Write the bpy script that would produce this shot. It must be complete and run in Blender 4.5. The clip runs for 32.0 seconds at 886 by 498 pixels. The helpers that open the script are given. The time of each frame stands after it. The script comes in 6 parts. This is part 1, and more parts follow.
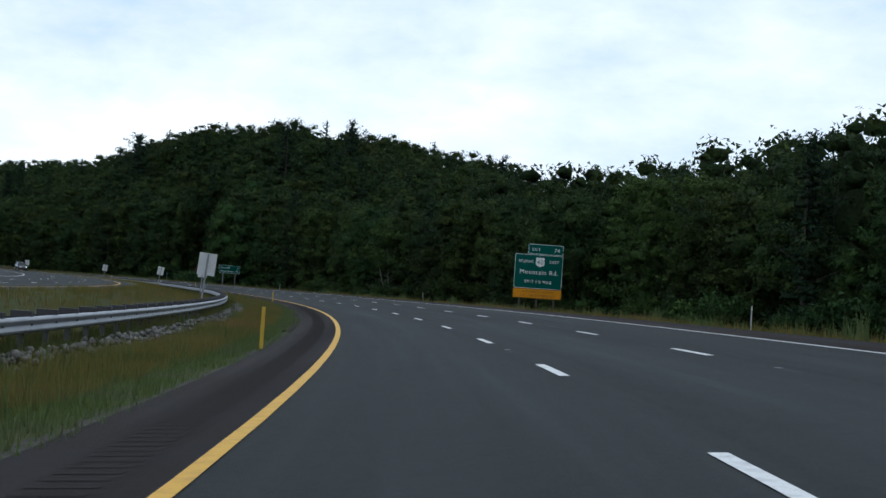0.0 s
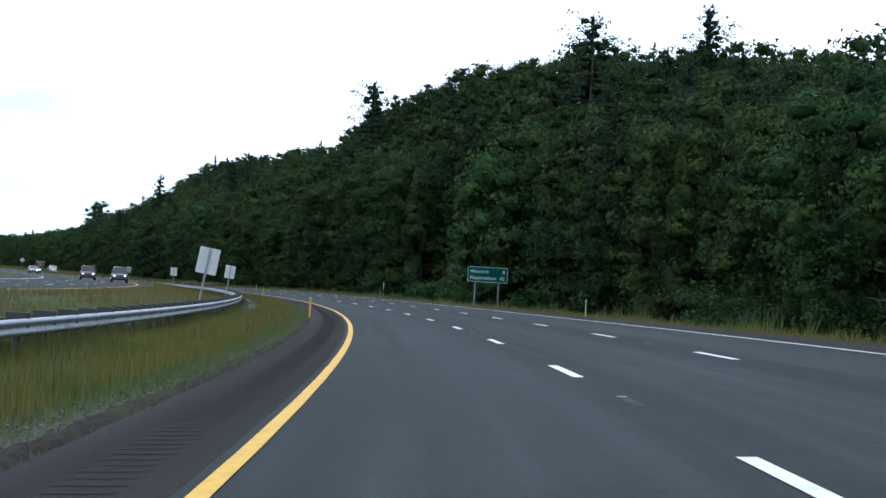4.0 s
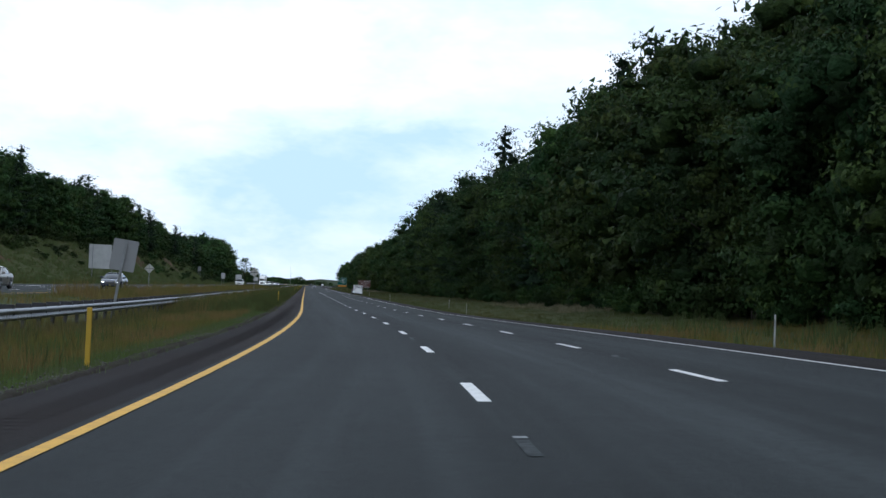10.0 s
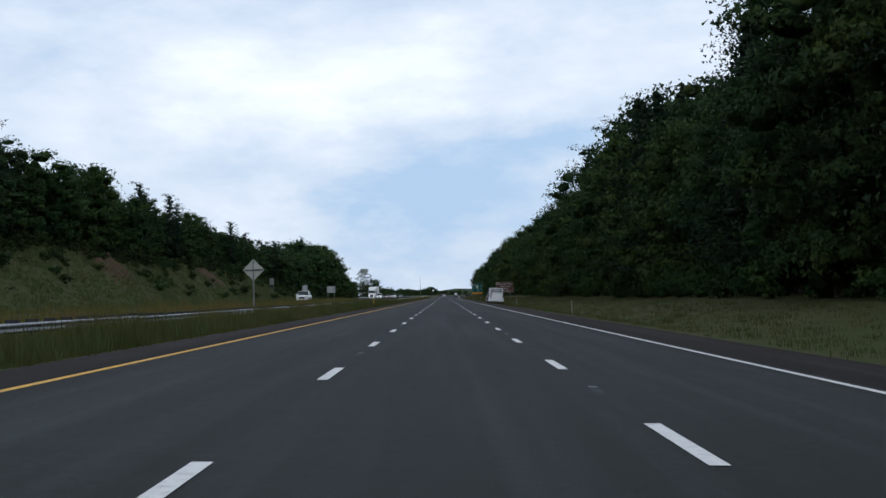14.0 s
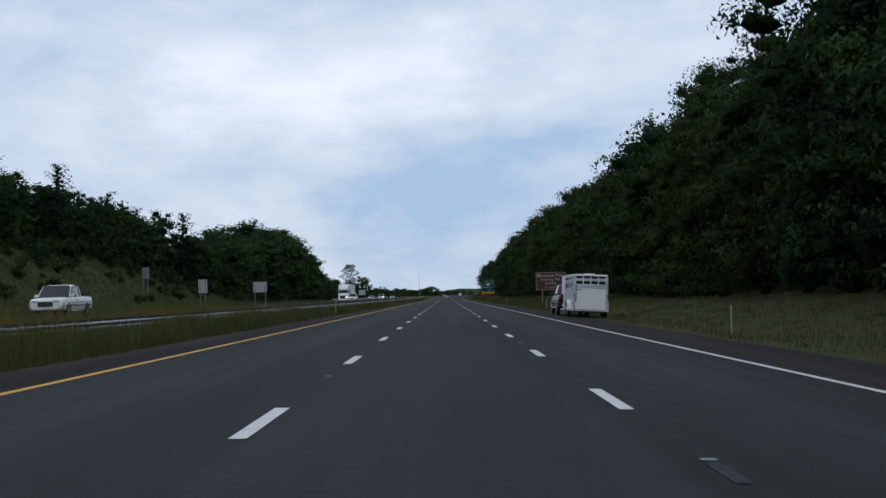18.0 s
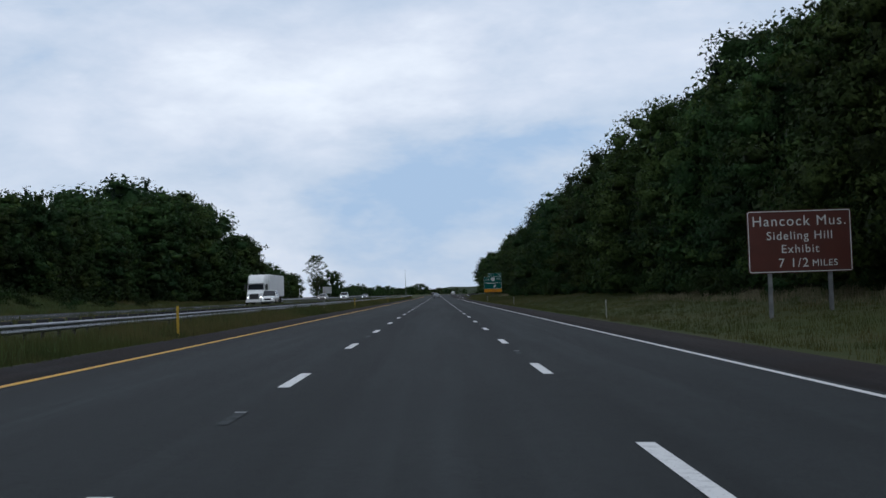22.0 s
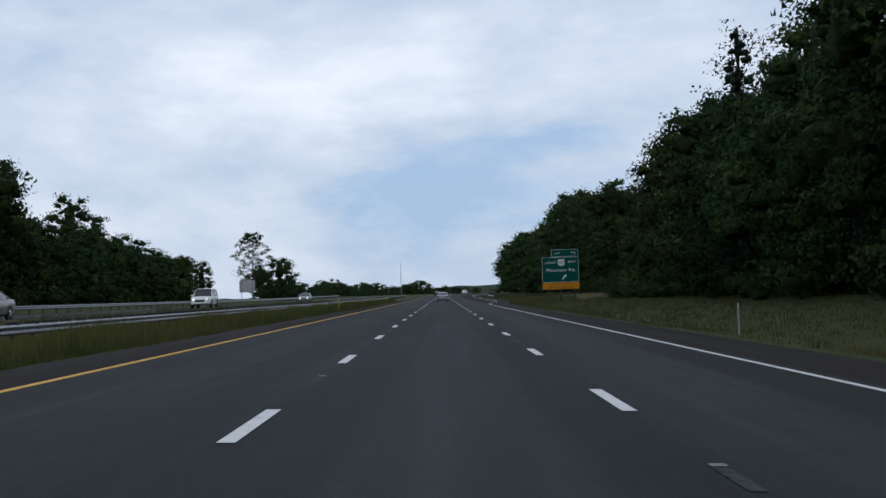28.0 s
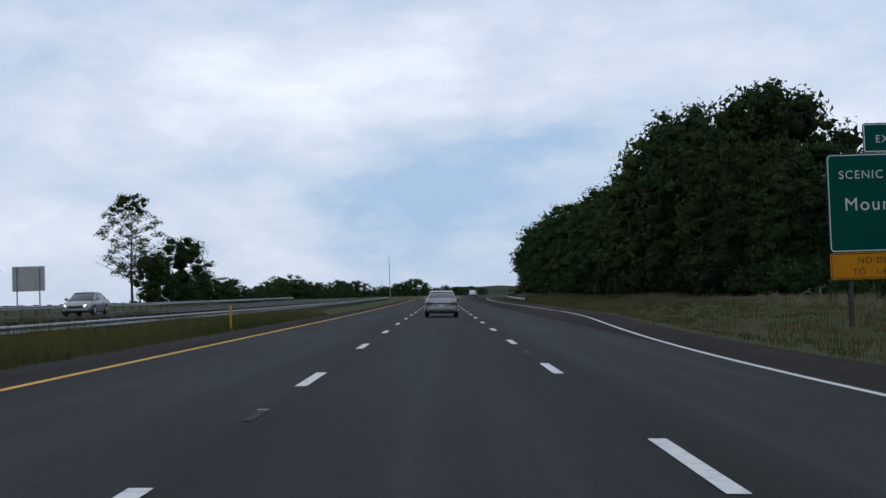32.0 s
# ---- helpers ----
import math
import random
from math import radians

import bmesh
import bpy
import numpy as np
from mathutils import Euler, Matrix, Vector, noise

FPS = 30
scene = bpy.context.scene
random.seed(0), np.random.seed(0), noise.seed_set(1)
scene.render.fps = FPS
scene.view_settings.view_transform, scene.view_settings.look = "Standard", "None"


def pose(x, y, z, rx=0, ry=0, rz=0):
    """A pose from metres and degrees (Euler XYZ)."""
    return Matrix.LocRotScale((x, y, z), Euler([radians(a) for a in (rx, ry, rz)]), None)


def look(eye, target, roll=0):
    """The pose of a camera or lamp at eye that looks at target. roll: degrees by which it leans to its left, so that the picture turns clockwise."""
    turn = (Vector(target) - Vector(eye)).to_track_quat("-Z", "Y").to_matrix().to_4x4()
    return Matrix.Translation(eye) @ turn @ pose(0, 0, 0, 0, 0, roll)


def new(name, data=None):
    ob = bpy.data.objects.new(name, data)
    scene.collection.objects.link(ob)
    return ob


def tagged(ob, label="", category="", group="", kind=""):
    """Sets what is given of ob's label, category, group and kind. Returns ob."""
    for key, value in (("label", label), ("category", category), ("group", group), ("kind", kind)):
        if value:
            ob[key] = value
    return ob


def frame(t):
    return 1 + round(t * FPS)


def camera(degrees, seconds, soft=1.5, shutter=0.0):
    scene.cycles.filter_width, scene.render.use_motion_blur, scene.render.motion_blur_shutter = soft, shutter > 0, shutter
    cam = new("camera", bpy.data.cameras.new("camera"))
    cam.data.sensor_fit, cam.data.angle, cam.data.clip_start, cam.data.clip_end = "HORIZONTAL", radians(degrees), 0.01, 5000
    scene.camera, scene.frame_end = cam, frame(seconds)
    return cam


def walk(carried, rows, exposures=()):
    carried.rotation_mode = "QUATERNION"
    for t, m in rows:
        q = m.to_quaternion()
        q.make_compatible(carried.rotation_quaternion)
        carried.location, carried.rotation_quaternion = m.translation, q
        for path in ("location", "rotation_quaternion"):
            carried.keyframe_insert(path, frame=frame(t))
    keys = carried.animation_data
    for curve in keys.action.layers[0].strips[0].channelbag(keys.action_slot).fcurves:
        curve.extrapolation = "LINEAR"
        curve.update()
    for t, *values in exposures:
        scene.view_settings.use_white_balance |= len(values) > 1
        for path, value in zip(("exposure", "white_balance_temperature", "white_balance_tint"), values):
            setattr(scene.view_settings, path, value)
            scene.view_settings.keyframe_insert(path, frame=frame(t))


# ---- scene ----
import itertools

cam = camera(37.8, 32.0)
# PATH BEGIN
PATH = [
    (0, -0.172, -0.092, 1.285, 92.278, -3.82, -0.133),
    (0.5, -0.437, 16.925, 1.327, 92.363, -3.64, 1.726),
    (1, -1.253, 33.891, 1.367, 92.368, -3.75, 3.465),
    (1.5, -2.620, 50.613, 1.404, 92.369, -3.57, 5.764),
    (2, -4.496, 67.174, 1.438, 92.230, -3.77, 7.793),
    (2.5, -6.897, 83.816, 1.472, 92.301, -4.06, 9.080),
    (3.2, -11.046, 106.925, 1.530, 92.316, -3.71, 11.028),
    (3.9, -16.094, 129.956, 1.600, 92.323, -3.36, 12.977),
    (4.5, -21.099, 149.616, 1.673, 92.331, -3.06, 14.649),
    (5, -25.719, 165.978, 1.743, 92.462, -2.75, 16.256),
    (5.5, -30.539, 181.803, 1.816, 92.405, -2.77, 18.032),
    (6, -35.778, 197.436, 1.894, 92.418, -2.89, 19.738),
    (6.5, -41.712, 213.376, 1.981, 92.164, -2.98, 21.394),
    (7, -48.027, 228.984, 2.070, 92.439, -2.56, 22.739),
    (7.5, -54.689, 244.288, 2.165, 92.451, -2.32, 24.231),
    (8, -61.710, 259.422, 2.265, 92.551, -2.28, 25.683),
    (8.5, -68.939, 274.196, 2.374, 92.438, -2.65, 27.081),
    (9, -76.589, 288.721, 2.484, 92.555, -2.68, 28.529),
    (9.5, -84.755, 303.111, 2.598, 92.566, -2.63, 29.733),
    (10, -93.042, 317.341, 2.715, 92.446, -2.32, 30.787),
    (10.5, -101.441, 331.233, 2.829, 92.504, -2.00, 32.107),
    (11, -110.092, 345.004, 2.923, 92.701, -0.82, 33.397),
    (11.5, -119.090, 358.603, 3.006, 92.440, -0.20, 34.396),
    (12, -128.388, 372.000, 3.087, 92.468, 0.32, 35.145),
    (12.5, -137.912, 385.416, 3.176, 92.529, 0.81, 35.788),
    (13, -147.596, 398.572, 3.279, 92.610, 1.19, 36.279),
    (13.5, -157.217, 411.544, 3.416, 92.446, 1.73, 36.693),
    (14, -166.809, 424.485, 3.563, 92.681, 1.48, 36.946),
    (14.5, -176.486, 437.437, 3.739, 92.790, 1.48, 36.995),
    (15.2, -190.064, 455.558, 3.977, 92.741, 1.63, 36.969),
    (15.9, -203.632, 473.659, 4.214, 92.681, 1.78, 36.944),
    (16.5, -215.256, 489.155, 4.419, 92.636, 1.90, 36.921),
    (17, -224.973, 502.097, 4.590, 92.615, 1.87, 36.979),
    (17.5, -234.690, 515.049, 4.763, 92.697, 1.79, 37.016),
    (18, -244.418, 528.001, 4.936, 92.710, 1.82, 37.054),
    (18.5, -254.100, 540.887, 5.109, 92.761, 1.85, 37.053),
    (19, -263.663, 553.644, 5.280, 92.681, 2.08, 36.853),
    (19.5, -273.210, 566.399, 5.450, 92.654, 1.92, 36.758),
    (20, -282.777, 579.204, 5.621, 92.637, 1.74, 36.804),
    (20.5, -292.458, 592.170, 5.794, 92.738, 1.69, 36.803),
    (21, -302.078, 605.057, 5.966, 92.769, 1.75, 36.803),
    (21.5, -311.671, 617.924, 6.138, 92.634, 1.65, 36.729),
    (22, -321.183, 630.700, 6.309, 92.639, 1.86, 36.655),
    (22.5, -330.509, 643.276, 6.477, 92.711, 1.93, 36.602),
    (23, -339.935, 655.922, 6.648, 92.713, 2.01, 36.889),
    (23.5, -349.553, 668.708, 6.826, 92.723, 1.73, 37.065),
    (24, -359.191, 681.472, 7.003, 92.664, 1.65, 37.171),
    (24.5, -368.701, 693.940, 7.179, 92.661, 1.73, 37.087),
    (25, -378.172, 706.388, 7.353, 92.799, 1.61, 36.933),
    (25.5, -387.634, 718.956, 7.528, 92.735, 1.82, 36.932),
    (26.2, -400.850, 736.529, 7.773, 92.724, 1.78, 36.909),
    (26.9, -414.085, 754.142, 8.019, 92.703, 1.77, 36.887),
    (27.5, -425.455, 769.277, 8.230, 92.691, 1.75, 36.866),
    (28, -434.937, 781.895, 8.407, 92.638, 1.86, 36.865),
    (28.5, -444.496, 794.652, 8.586, 92.750, 1.64, 36.922),
    (29, -454.055, 807.429, 8.764, 92.733, 1.72, 36.980),
    (29.5, -463.477, 819.940, 8.940, 92.790, 1.70, 36.869),
    (30, -472.900, 832.462, 9.117, 92.779, 1.67, 36.689),
    (30.5, -482.451, 845.295, 9.297, 92.732, 1.70, 36.651),
    (31, -492.004, 858.138, 9.478, 92.686, 1.53, 36.602),
    (31.5, -501.640, 870.996, 9.660, 92.767, 1.79, 36.870),
    (32, -511.295, 883.864, 9.842, 92.708, 1.76, 36.869),
]
# PATH END
LIGHT = [(0, 0.05, 5900, 4), (2.5, 0.18, 5880, 4), (4.5, 1.06, 5560, 2), (8, 1.02, 5560, 2), (9, 0.74, 5680, 3), (10, 0.28, 5860, 6), (11, 0.0, 5960, 7), (13, -0.08, 6050, 7), (17, -0.34, 5970, 8), (25, -0.36, 5970, 8), (32, -0.33, 5970, 8)]
walk(cam, [(t, pose(x, y, z, rx, ry, rz)) for t, x, y, z, rx, ry, rz in PATH], LIGHT)

# ---------------------------------------------------------------- light
world = bpy.data.worlds.new("overcast_sky")
scene.world = world
world.use_nodes = True


def build_sky():
    """A cloud layer over a Nishita sky: soft noise, and the broad bright and blue parts of the overcast where they stand."""
    nt = world.node_tree
    nt.nodes.clear()
    N, L = nt.nodes.new, nt.links.new

    def math_node(op, a, b=None, c=None):
        n = N("ShaderNodeMath")
        n.operation = op
        for k, value in enumerate((a, b, c)):
            if value is None:
                continue
            if isinstance(value, (int, float)):
                n.inputs[k].default_value = value
            else:
                L(value, n.inputs[k])
        return n.outputs[0]

    out = N("ShaderNodeOutputWorld")
    bg = N("ShaderNodeBackground")
    sky = N("ShaderNodeTexSky")
    sky.sky_type = "NISHITA"
    sky.sun_disc = False
    sky.sun_elevation = radians(50)
    sky.sun_rotation = radians(200)
    sky.dust_density = 2.0
    gain = N("ShaderNodeVectorMath")
    gain.operation = "SCALE"
    gain.inputs[3].default_value = 0.10
    L(sky.outputs[0], gain.inputs[0])
    tc = N("ShaderNodeTexCoord")

    def cloud_noise(scale, stretch, shift, detail, rough):
        mp = N("ShaderNodeMapping")
        mp.inputs["Scale"].default_value = (1.0, 1.0, stretch)
        mp.inputs["Location"].default_value = shift
        L(tc.outputs["Generated"], mp.inputs[0])
        n = N("ShaderNodeTexNoise")
        n.inputs["Scale"].default_value = scale
        n.inputs["Detail"].default_value = detail
        n.inputs["Roughness"].default_value = rough
        n.inputs["Distortion"].default_value = 0.2
        L(mp.outputs[0], n.inputs["Vector"])
        return n

    # the direction as degrees to the left of north and above the horizon, a little ragged
    d = N("ShaderNodeSeparateXYZ")
    L(tc.outputs["Generated"], d.inputs[0])
    rag = N("ShaderNodeSeparateColor")
    L(cloud_noise(9.0, 2.2, (1.2, 4.0, 0.3), 5, 0.6).outputs["Color"], rag.inputs[0])
    az = math_node("MULTIPLY_ADD", math_node("ARCTAN2", math_node("MULTIPLY", d.outputs["X"], -1.0), d.outputs["Y"]), 180 / math.pi, math_node("MULTIPLY_ADD", rag.outputs[0], 9.0, -4.5))
    el = math_node("MULTIPLY_ADD", math_node("ARCSINE", d.outputs["Z"]), 180 / math.pi, math_node("MULTIPLY_ADD", rag.outputs[1], 5.0, -2.5))

    def lobe(a, e, wide, tall, amount):
        x = math_node("MULTIPLY", math_node("SUBTRACT", az, a), 1 / wide)
        y = math_node("MULTIPLY", math_node("SUBTRACT", el, e), 1 / tall)
        r2 = math_node("ADD", math_node("MULTIPLY", x, x), math_node("MULTIPLY", y, y))
        return math_node("MULTIPLY", math_node("EXPONENT", math_node("MULTIPLY", r2, -1.0)), amount)

    # thickness of the cloud, 0 blue and thin, 1 white
    thick = math_node("MULTIPLY_ADD", cloud_noise(3.4, 2.6, (3.1, 0.7, 0.4), 6, 0.55).outputs[0], 1.5, -0.22)
    thick = math_node("MULTIPLY_ADD", cloud_noise(15.0, 2.4, (0.6, 2.7, 1.4), 4, 0.6).outputs[0], 0.55, math_node("ADD", thick, -0.275))
    for a, e, wide, tall, amount in CLOUDS:
        thick = math_node("ADD", thick, lobe(a, e, wide, tall, amount))
    ramp = N("ShaderNodeValToRGB")
    ramp.color_ramp.elements[0].position = 0.08
    ramp.color_ramp.elements[0].color = (0.57, 0.735, 0.965, 1)
    ramp.color_ramp.elements[1].position = 1.0
    ramp.color_ramp.elements[1].color = (1.34, 1.34, 1.36, 1)
    for at, colour in ((0.33, (0.80, 0.885, 1.02, 1)), (0.62, (1.02, 1.05, 1.14, 1))):
        ramp.color_ramp.elements.new(at).color = colour
    L(thick, ramp.inputs[0])
    mix = N("ShaderNodeMixRGB")
    mix.inputs[0].default_value = 0.88
    L(gain.outputs[0], mix.inputs[1])
    L(ramp.outputs[0], mix.inputs[2])
    L(mix.outputs[0], bg.inputs[0])
    bg.inputs[1].default_value = 1.0
    L(bg.outputs[0], out.inputs[0])


# degrees to the left of north, degrees up, width, height, thickness added
CLOUDS = (
    (37.5, 5.0, 5.5, 2.4, -0.42), (32.5, 7.6, 3.2, 1.3, -0.22),
    (45.0, 9.6, 6.5, 2.2, 0.26), (35.0, 10.2, 5.0, 1.3, 0.22), (43.5, 4.3, 3.0, 1.0, 0.22), (37.0, 1.2, 16.0, 1.0, -0.10),
    (31.0, 13.6, 9.0, 1.4, -0.12), (52.5, 11.5, 4.0, 2.0, -0.16), (50.0, 6.5, 5.0, 1.6, -0.10),
    (8.0, 9.0, 16.0, 9.0, 0.10), (14.0, 10.5, 6.0, 2.4, -0.28), (-6.0, 10.2, 6.0, 1.8, -0.20), (3.0, 12.5, 5.0, 1.2, -0.12),
)


build_sky()
sun = new("sun", bpy.data.lights.new("sun", "SUN"))
sun.data.energy = 0.35
sun.data.angle = radians(25)
sun.data.color = (1.0, 0.97, 0.92)
sun.matrix_world = look((0, 0, 100), (-75, 48, 0))


# ---------------------------------------------------------------- materials
def material(name, base, rough=0.8, metal=0.0, noises=(), bump=0.0, bump_scale=20.0, island=0.0, objrand=0.0, spec=0.5, trans=0.0, coords="Object", deep=0.02):
    """noises: (scale, low, high, colour) layers mixed over the base colour."""
    m = bpy.data.materials.new(name)
    m.use_nodes = True
    nt = m.node_tree
    N, L = nt.nodes.new, nt.links.new
    b = nt.nodes["Principled BSDF"]
    b.inputs["Roughness"].default_value = rough
    b.inputs["Metallic"].default_value = metal
    b.inputs["Specular IOR Level"].default_value = spec
    rgb = N("ShaderNodeRGB")
    rgb.outputs[0].default_value = (*base, 1)
    last = rgb.outputs[0]
    if coords == "World":
        g = N("ShaderNodeNewGeometry")
        vec = g.outputs["Position"]
    else:
        tc = N("ShaderNodeTexCoord")
        vec = tc.outputs["Object"]
    for scale, low, high, colour in noises:
        n = N("ShaderNodeTexNoise")
        n.inputs["Scale"].default_value = scale
        n.inputs["Detail"].default_value = 5
        L(vec, n.inputs["Vector"])
        r = N("ShaderNodeMapRange")
        r.inputs["From Min"].default_value = low
        r.inputs["From Max"].default_value = high
        L(n.outputs[0], r.inputs["Value"])
        mx = N("ShaderNodeMixRGB")
        L(r.outputs[0], mx.inputs[0])
        L(last, mx.inputs[1])
        mx.inputs[2].default_value = (*colour, 1)
        last = mx.outputs[0]
    for amount, kind in ((island, "island"), (objrand, "object")):
        if amount:
            if kind == "island":
                src = N("ShaderNodeNewGeometry").outputs["Random Per Island"]
            else:
                src = N("ShaderNodeObjectInfo").outputs["Random"]
            r = N("ShaderNodeMapRange")
            r.inputs["To Min"].default_value = 1 - amount
            r.inputs["To Max"].default_value = 1 + amount
            L(src, r.inputs["Value"])
            hsv = N("ShaderNodeHueSaturation")
            L(r.outputs[0], hsv.inputs["Value"])
            r2 = N("ShaderNodeMapRange")
            r2.inputs["To Min"].default_value = 0.5 - amount * 0.06
            r2.inputs["To Max"].default_value = 0.5 + amount * 0.05
            L(src, r2.inputs["Value"])
            L(r2.outputs[0], hsv.inputs["Hue"])
            L(last, hsv.inputs["Color"])
            last = hsv.outputs[0]
    L(last, b.inputs["Base Color"])
    if bump:
        n = N("ShaderNodeTexNoise")
        n.inputs["Scale"].default_value = bump_scale
        n.inputs["Detail"].default_value = 4
        L(vec, n.inputs["Vector"])
        bp = N("ShaderNodeBump")
        bp.inputs["Strength"].default_value = bump
        bp.inputs["Distance"].default_value = deep
        L(n.outputs[0], bp.inputs["Height"])
        L(bp.outputs[0], b.inputs["Normal"])
    if trans:
        t = N("ShaderNodeBsdfTranslucent")
        L(last, t.inputs[0])
        ms = N("ShaderNodeMixShader")
        ms.inputs[0].default_value = trans
        L(b.outputs[0], ms.inputs[1])
        L(t.outputs[0], ms.inputs[2])
        L(ms.outputs[0], nt.nodes["Material Output"].inputs[0])
    return m


ASPHALT = material("asphalt", (0.0212, 0.0250, 0.0259), 0.85, noises=((0.10, 0.4, 0.7, (0.0254, 0.0298, 0.0306)), (1.1, 0.5, 0.8, (0.0186, 0.0220, 0.0228)), (9, 0.45, 0.8, (0.0155, 0.0184, 0.0190)), (60, 0.55, 0.8, (0.0505, 0.0575, 0.0590))), bump=0.5, bump_scale=70, coords="World", spec=0.13)
SLOT = material("scuffed_slot", (0.056, 0.062, 0.064), 0.85, noises=((9, 0.42, 0.62, (0.030, 0.035, 0.037)),), coords="World", spec=0.05)
DULL_LENS = material("dull_marker_lens", (0.16, 0.17, 0.17), 0.6, noises=((14, 0.45, 0.7, (0.08, 0.085, 0.085)),), coords="World")
GRAVEL = material("grey_gravel", (0.074, 0.072, 0.063), 0.95, island=0.4)
CRUST = material("soil_crust", (0.030, 0.024, 0.019), 0.95, island=0.4)
SHOULDER = material("shoulder_asphalt", (0.0268, 0.0232, 0.0224), 0.92, noises=((0.4, 0.4, 0.7, (0.0275, 0.0262, 0.0268)), (40, 0.5, 0.8, (0.0430, 0.0412, 0.0412))), bump=0.6, bump_scale=60, coords="World", spec=0.04)
PAINT_WHITE = material("road_paint_white", (0.62, 0.62, 0.61), 0.7, noises=((6, 0.5, 0.75, (0.42, 0.42, 0.42)), (45, 0.6, 0.75, (0.2, 0.2, 0.2))), coords="World")
PAINT_YELLOW = material("road_paint_yellow", (0.56, 0.31, 0.022), 0.7, noises=((5, 0.45, 0.75, (0.42, 0.235, 0.025)), (45, 0.6, 0.78, (0.2, 0.13, 0.04))), coords="World")
GROUND = material("grassy_ground", (0.0400, 0.0490, 0.0150), 0.95, noises=((0.12, 0.42, 0.62, (0.0520, 0.0530, 0.0205)), (1.3, 0.45, 0.7, (0.0300, 0.0440, 0.0120)), (9, 0.5, 0.75, (0.0580, 0.0620, 0.0260))), bump=0.8, bump_scale=6, coords="World", spec=0.08)
SOIL = material("forest_soil", (0.024, 0.022, 0.013), 0.95, noises=((0.3, 0.45, 0.65, (0.016, 0.022, 0.009)), (4, 0.5, 0.7, (0.040, 0.030, 0.018))), bump=0.8, bump_scale=4, coords="World", spec=0.05)
# each foliage's last noise layer paints dark, shaded gaps between leaves into the colour
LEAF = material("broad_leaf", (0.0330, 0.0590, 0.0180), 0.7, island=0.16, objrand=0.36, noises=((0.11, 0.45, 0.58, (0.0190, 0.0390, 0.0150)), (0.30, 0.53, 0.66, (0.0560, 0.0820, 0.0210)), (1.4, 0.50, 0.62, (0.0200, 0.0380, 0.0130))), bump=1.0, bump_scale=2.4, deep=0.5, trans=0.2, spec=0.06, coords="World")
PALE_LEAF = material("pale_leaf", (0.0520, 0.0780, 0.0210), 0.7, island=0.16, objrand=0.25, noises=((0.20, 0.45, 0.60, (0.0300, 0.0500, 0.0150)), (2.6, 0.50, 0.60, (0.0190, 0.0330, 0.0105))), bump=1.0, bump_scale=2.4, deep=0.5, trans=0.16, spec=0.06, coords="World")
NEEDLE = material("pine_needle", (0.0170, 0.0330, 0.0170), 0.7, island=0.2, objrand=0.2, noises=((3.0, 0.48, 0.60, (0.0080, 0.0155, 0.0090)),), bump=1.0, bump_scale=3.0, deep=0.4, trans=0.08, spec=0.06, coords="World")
BARK = material("bark", (0.0450, 0.0375, 0.0300), 0.9, noises=((3, 0.4, 0.7, (0.0250, 0.0200, 0.0175)),), bump=0.6, bump_scale=8)
PALE_BARK = material("pale_bark", (0.105, 0.098, 0.085), 0.9, noises=((2.5, 0.4, 0.7, (0.060, 0.055, 0.048)),), bump=0.6, bump_scale=8)
GRASS = material("grass_blade", (0.104, 0.094, 0.026), 0.75, island=0.2, noises=((0.09, 0.46, 0.60, (0.135, 0.094, 0.038)), (0.5, 0.50, 0.66, (0.064, 0.078, 0.020))), trans=0.3, coords="World", spec=0.05)
GREEN_GRASS = material("green_grass_blade", (0.050, 0.060, 0.018), 0.75, island=0.2, noises=((0.07, 0.46, 0.60, (0.080, 0.073, 0.028)), (0.4, 0.50, 0.66, (0.034, 0.048, 0.014))), trans=0.3, coords="World", spec=0.05)
STRAW = material("dry_stalk", (0.150, 0.135, 0.085), 0.8, island=0.25, trans=0.15, spec=0.05)
SHORT_GRASS = material("short_grass", (0.0625, 0.0911, 0.0270), 0.75, island=0.2, noises=((0.6, 0.45, 0.62, (0.0759, 0.0891, 0.0405)),), trans=0.25, spec=0.05, coords="World")
PLANT = material("weed_leaf", (0.052, 0.072, 0.022), 0.65, island=0.3, trans=0.2, spec=0.1)
GALV = material("galvanized_steel", (0.2652, 0.2808, 0.3042), 0.5, 0.5, noises=((2, 0.4, 0.7, (0.2028, 0.2184, 0.2418)),), coords="World")



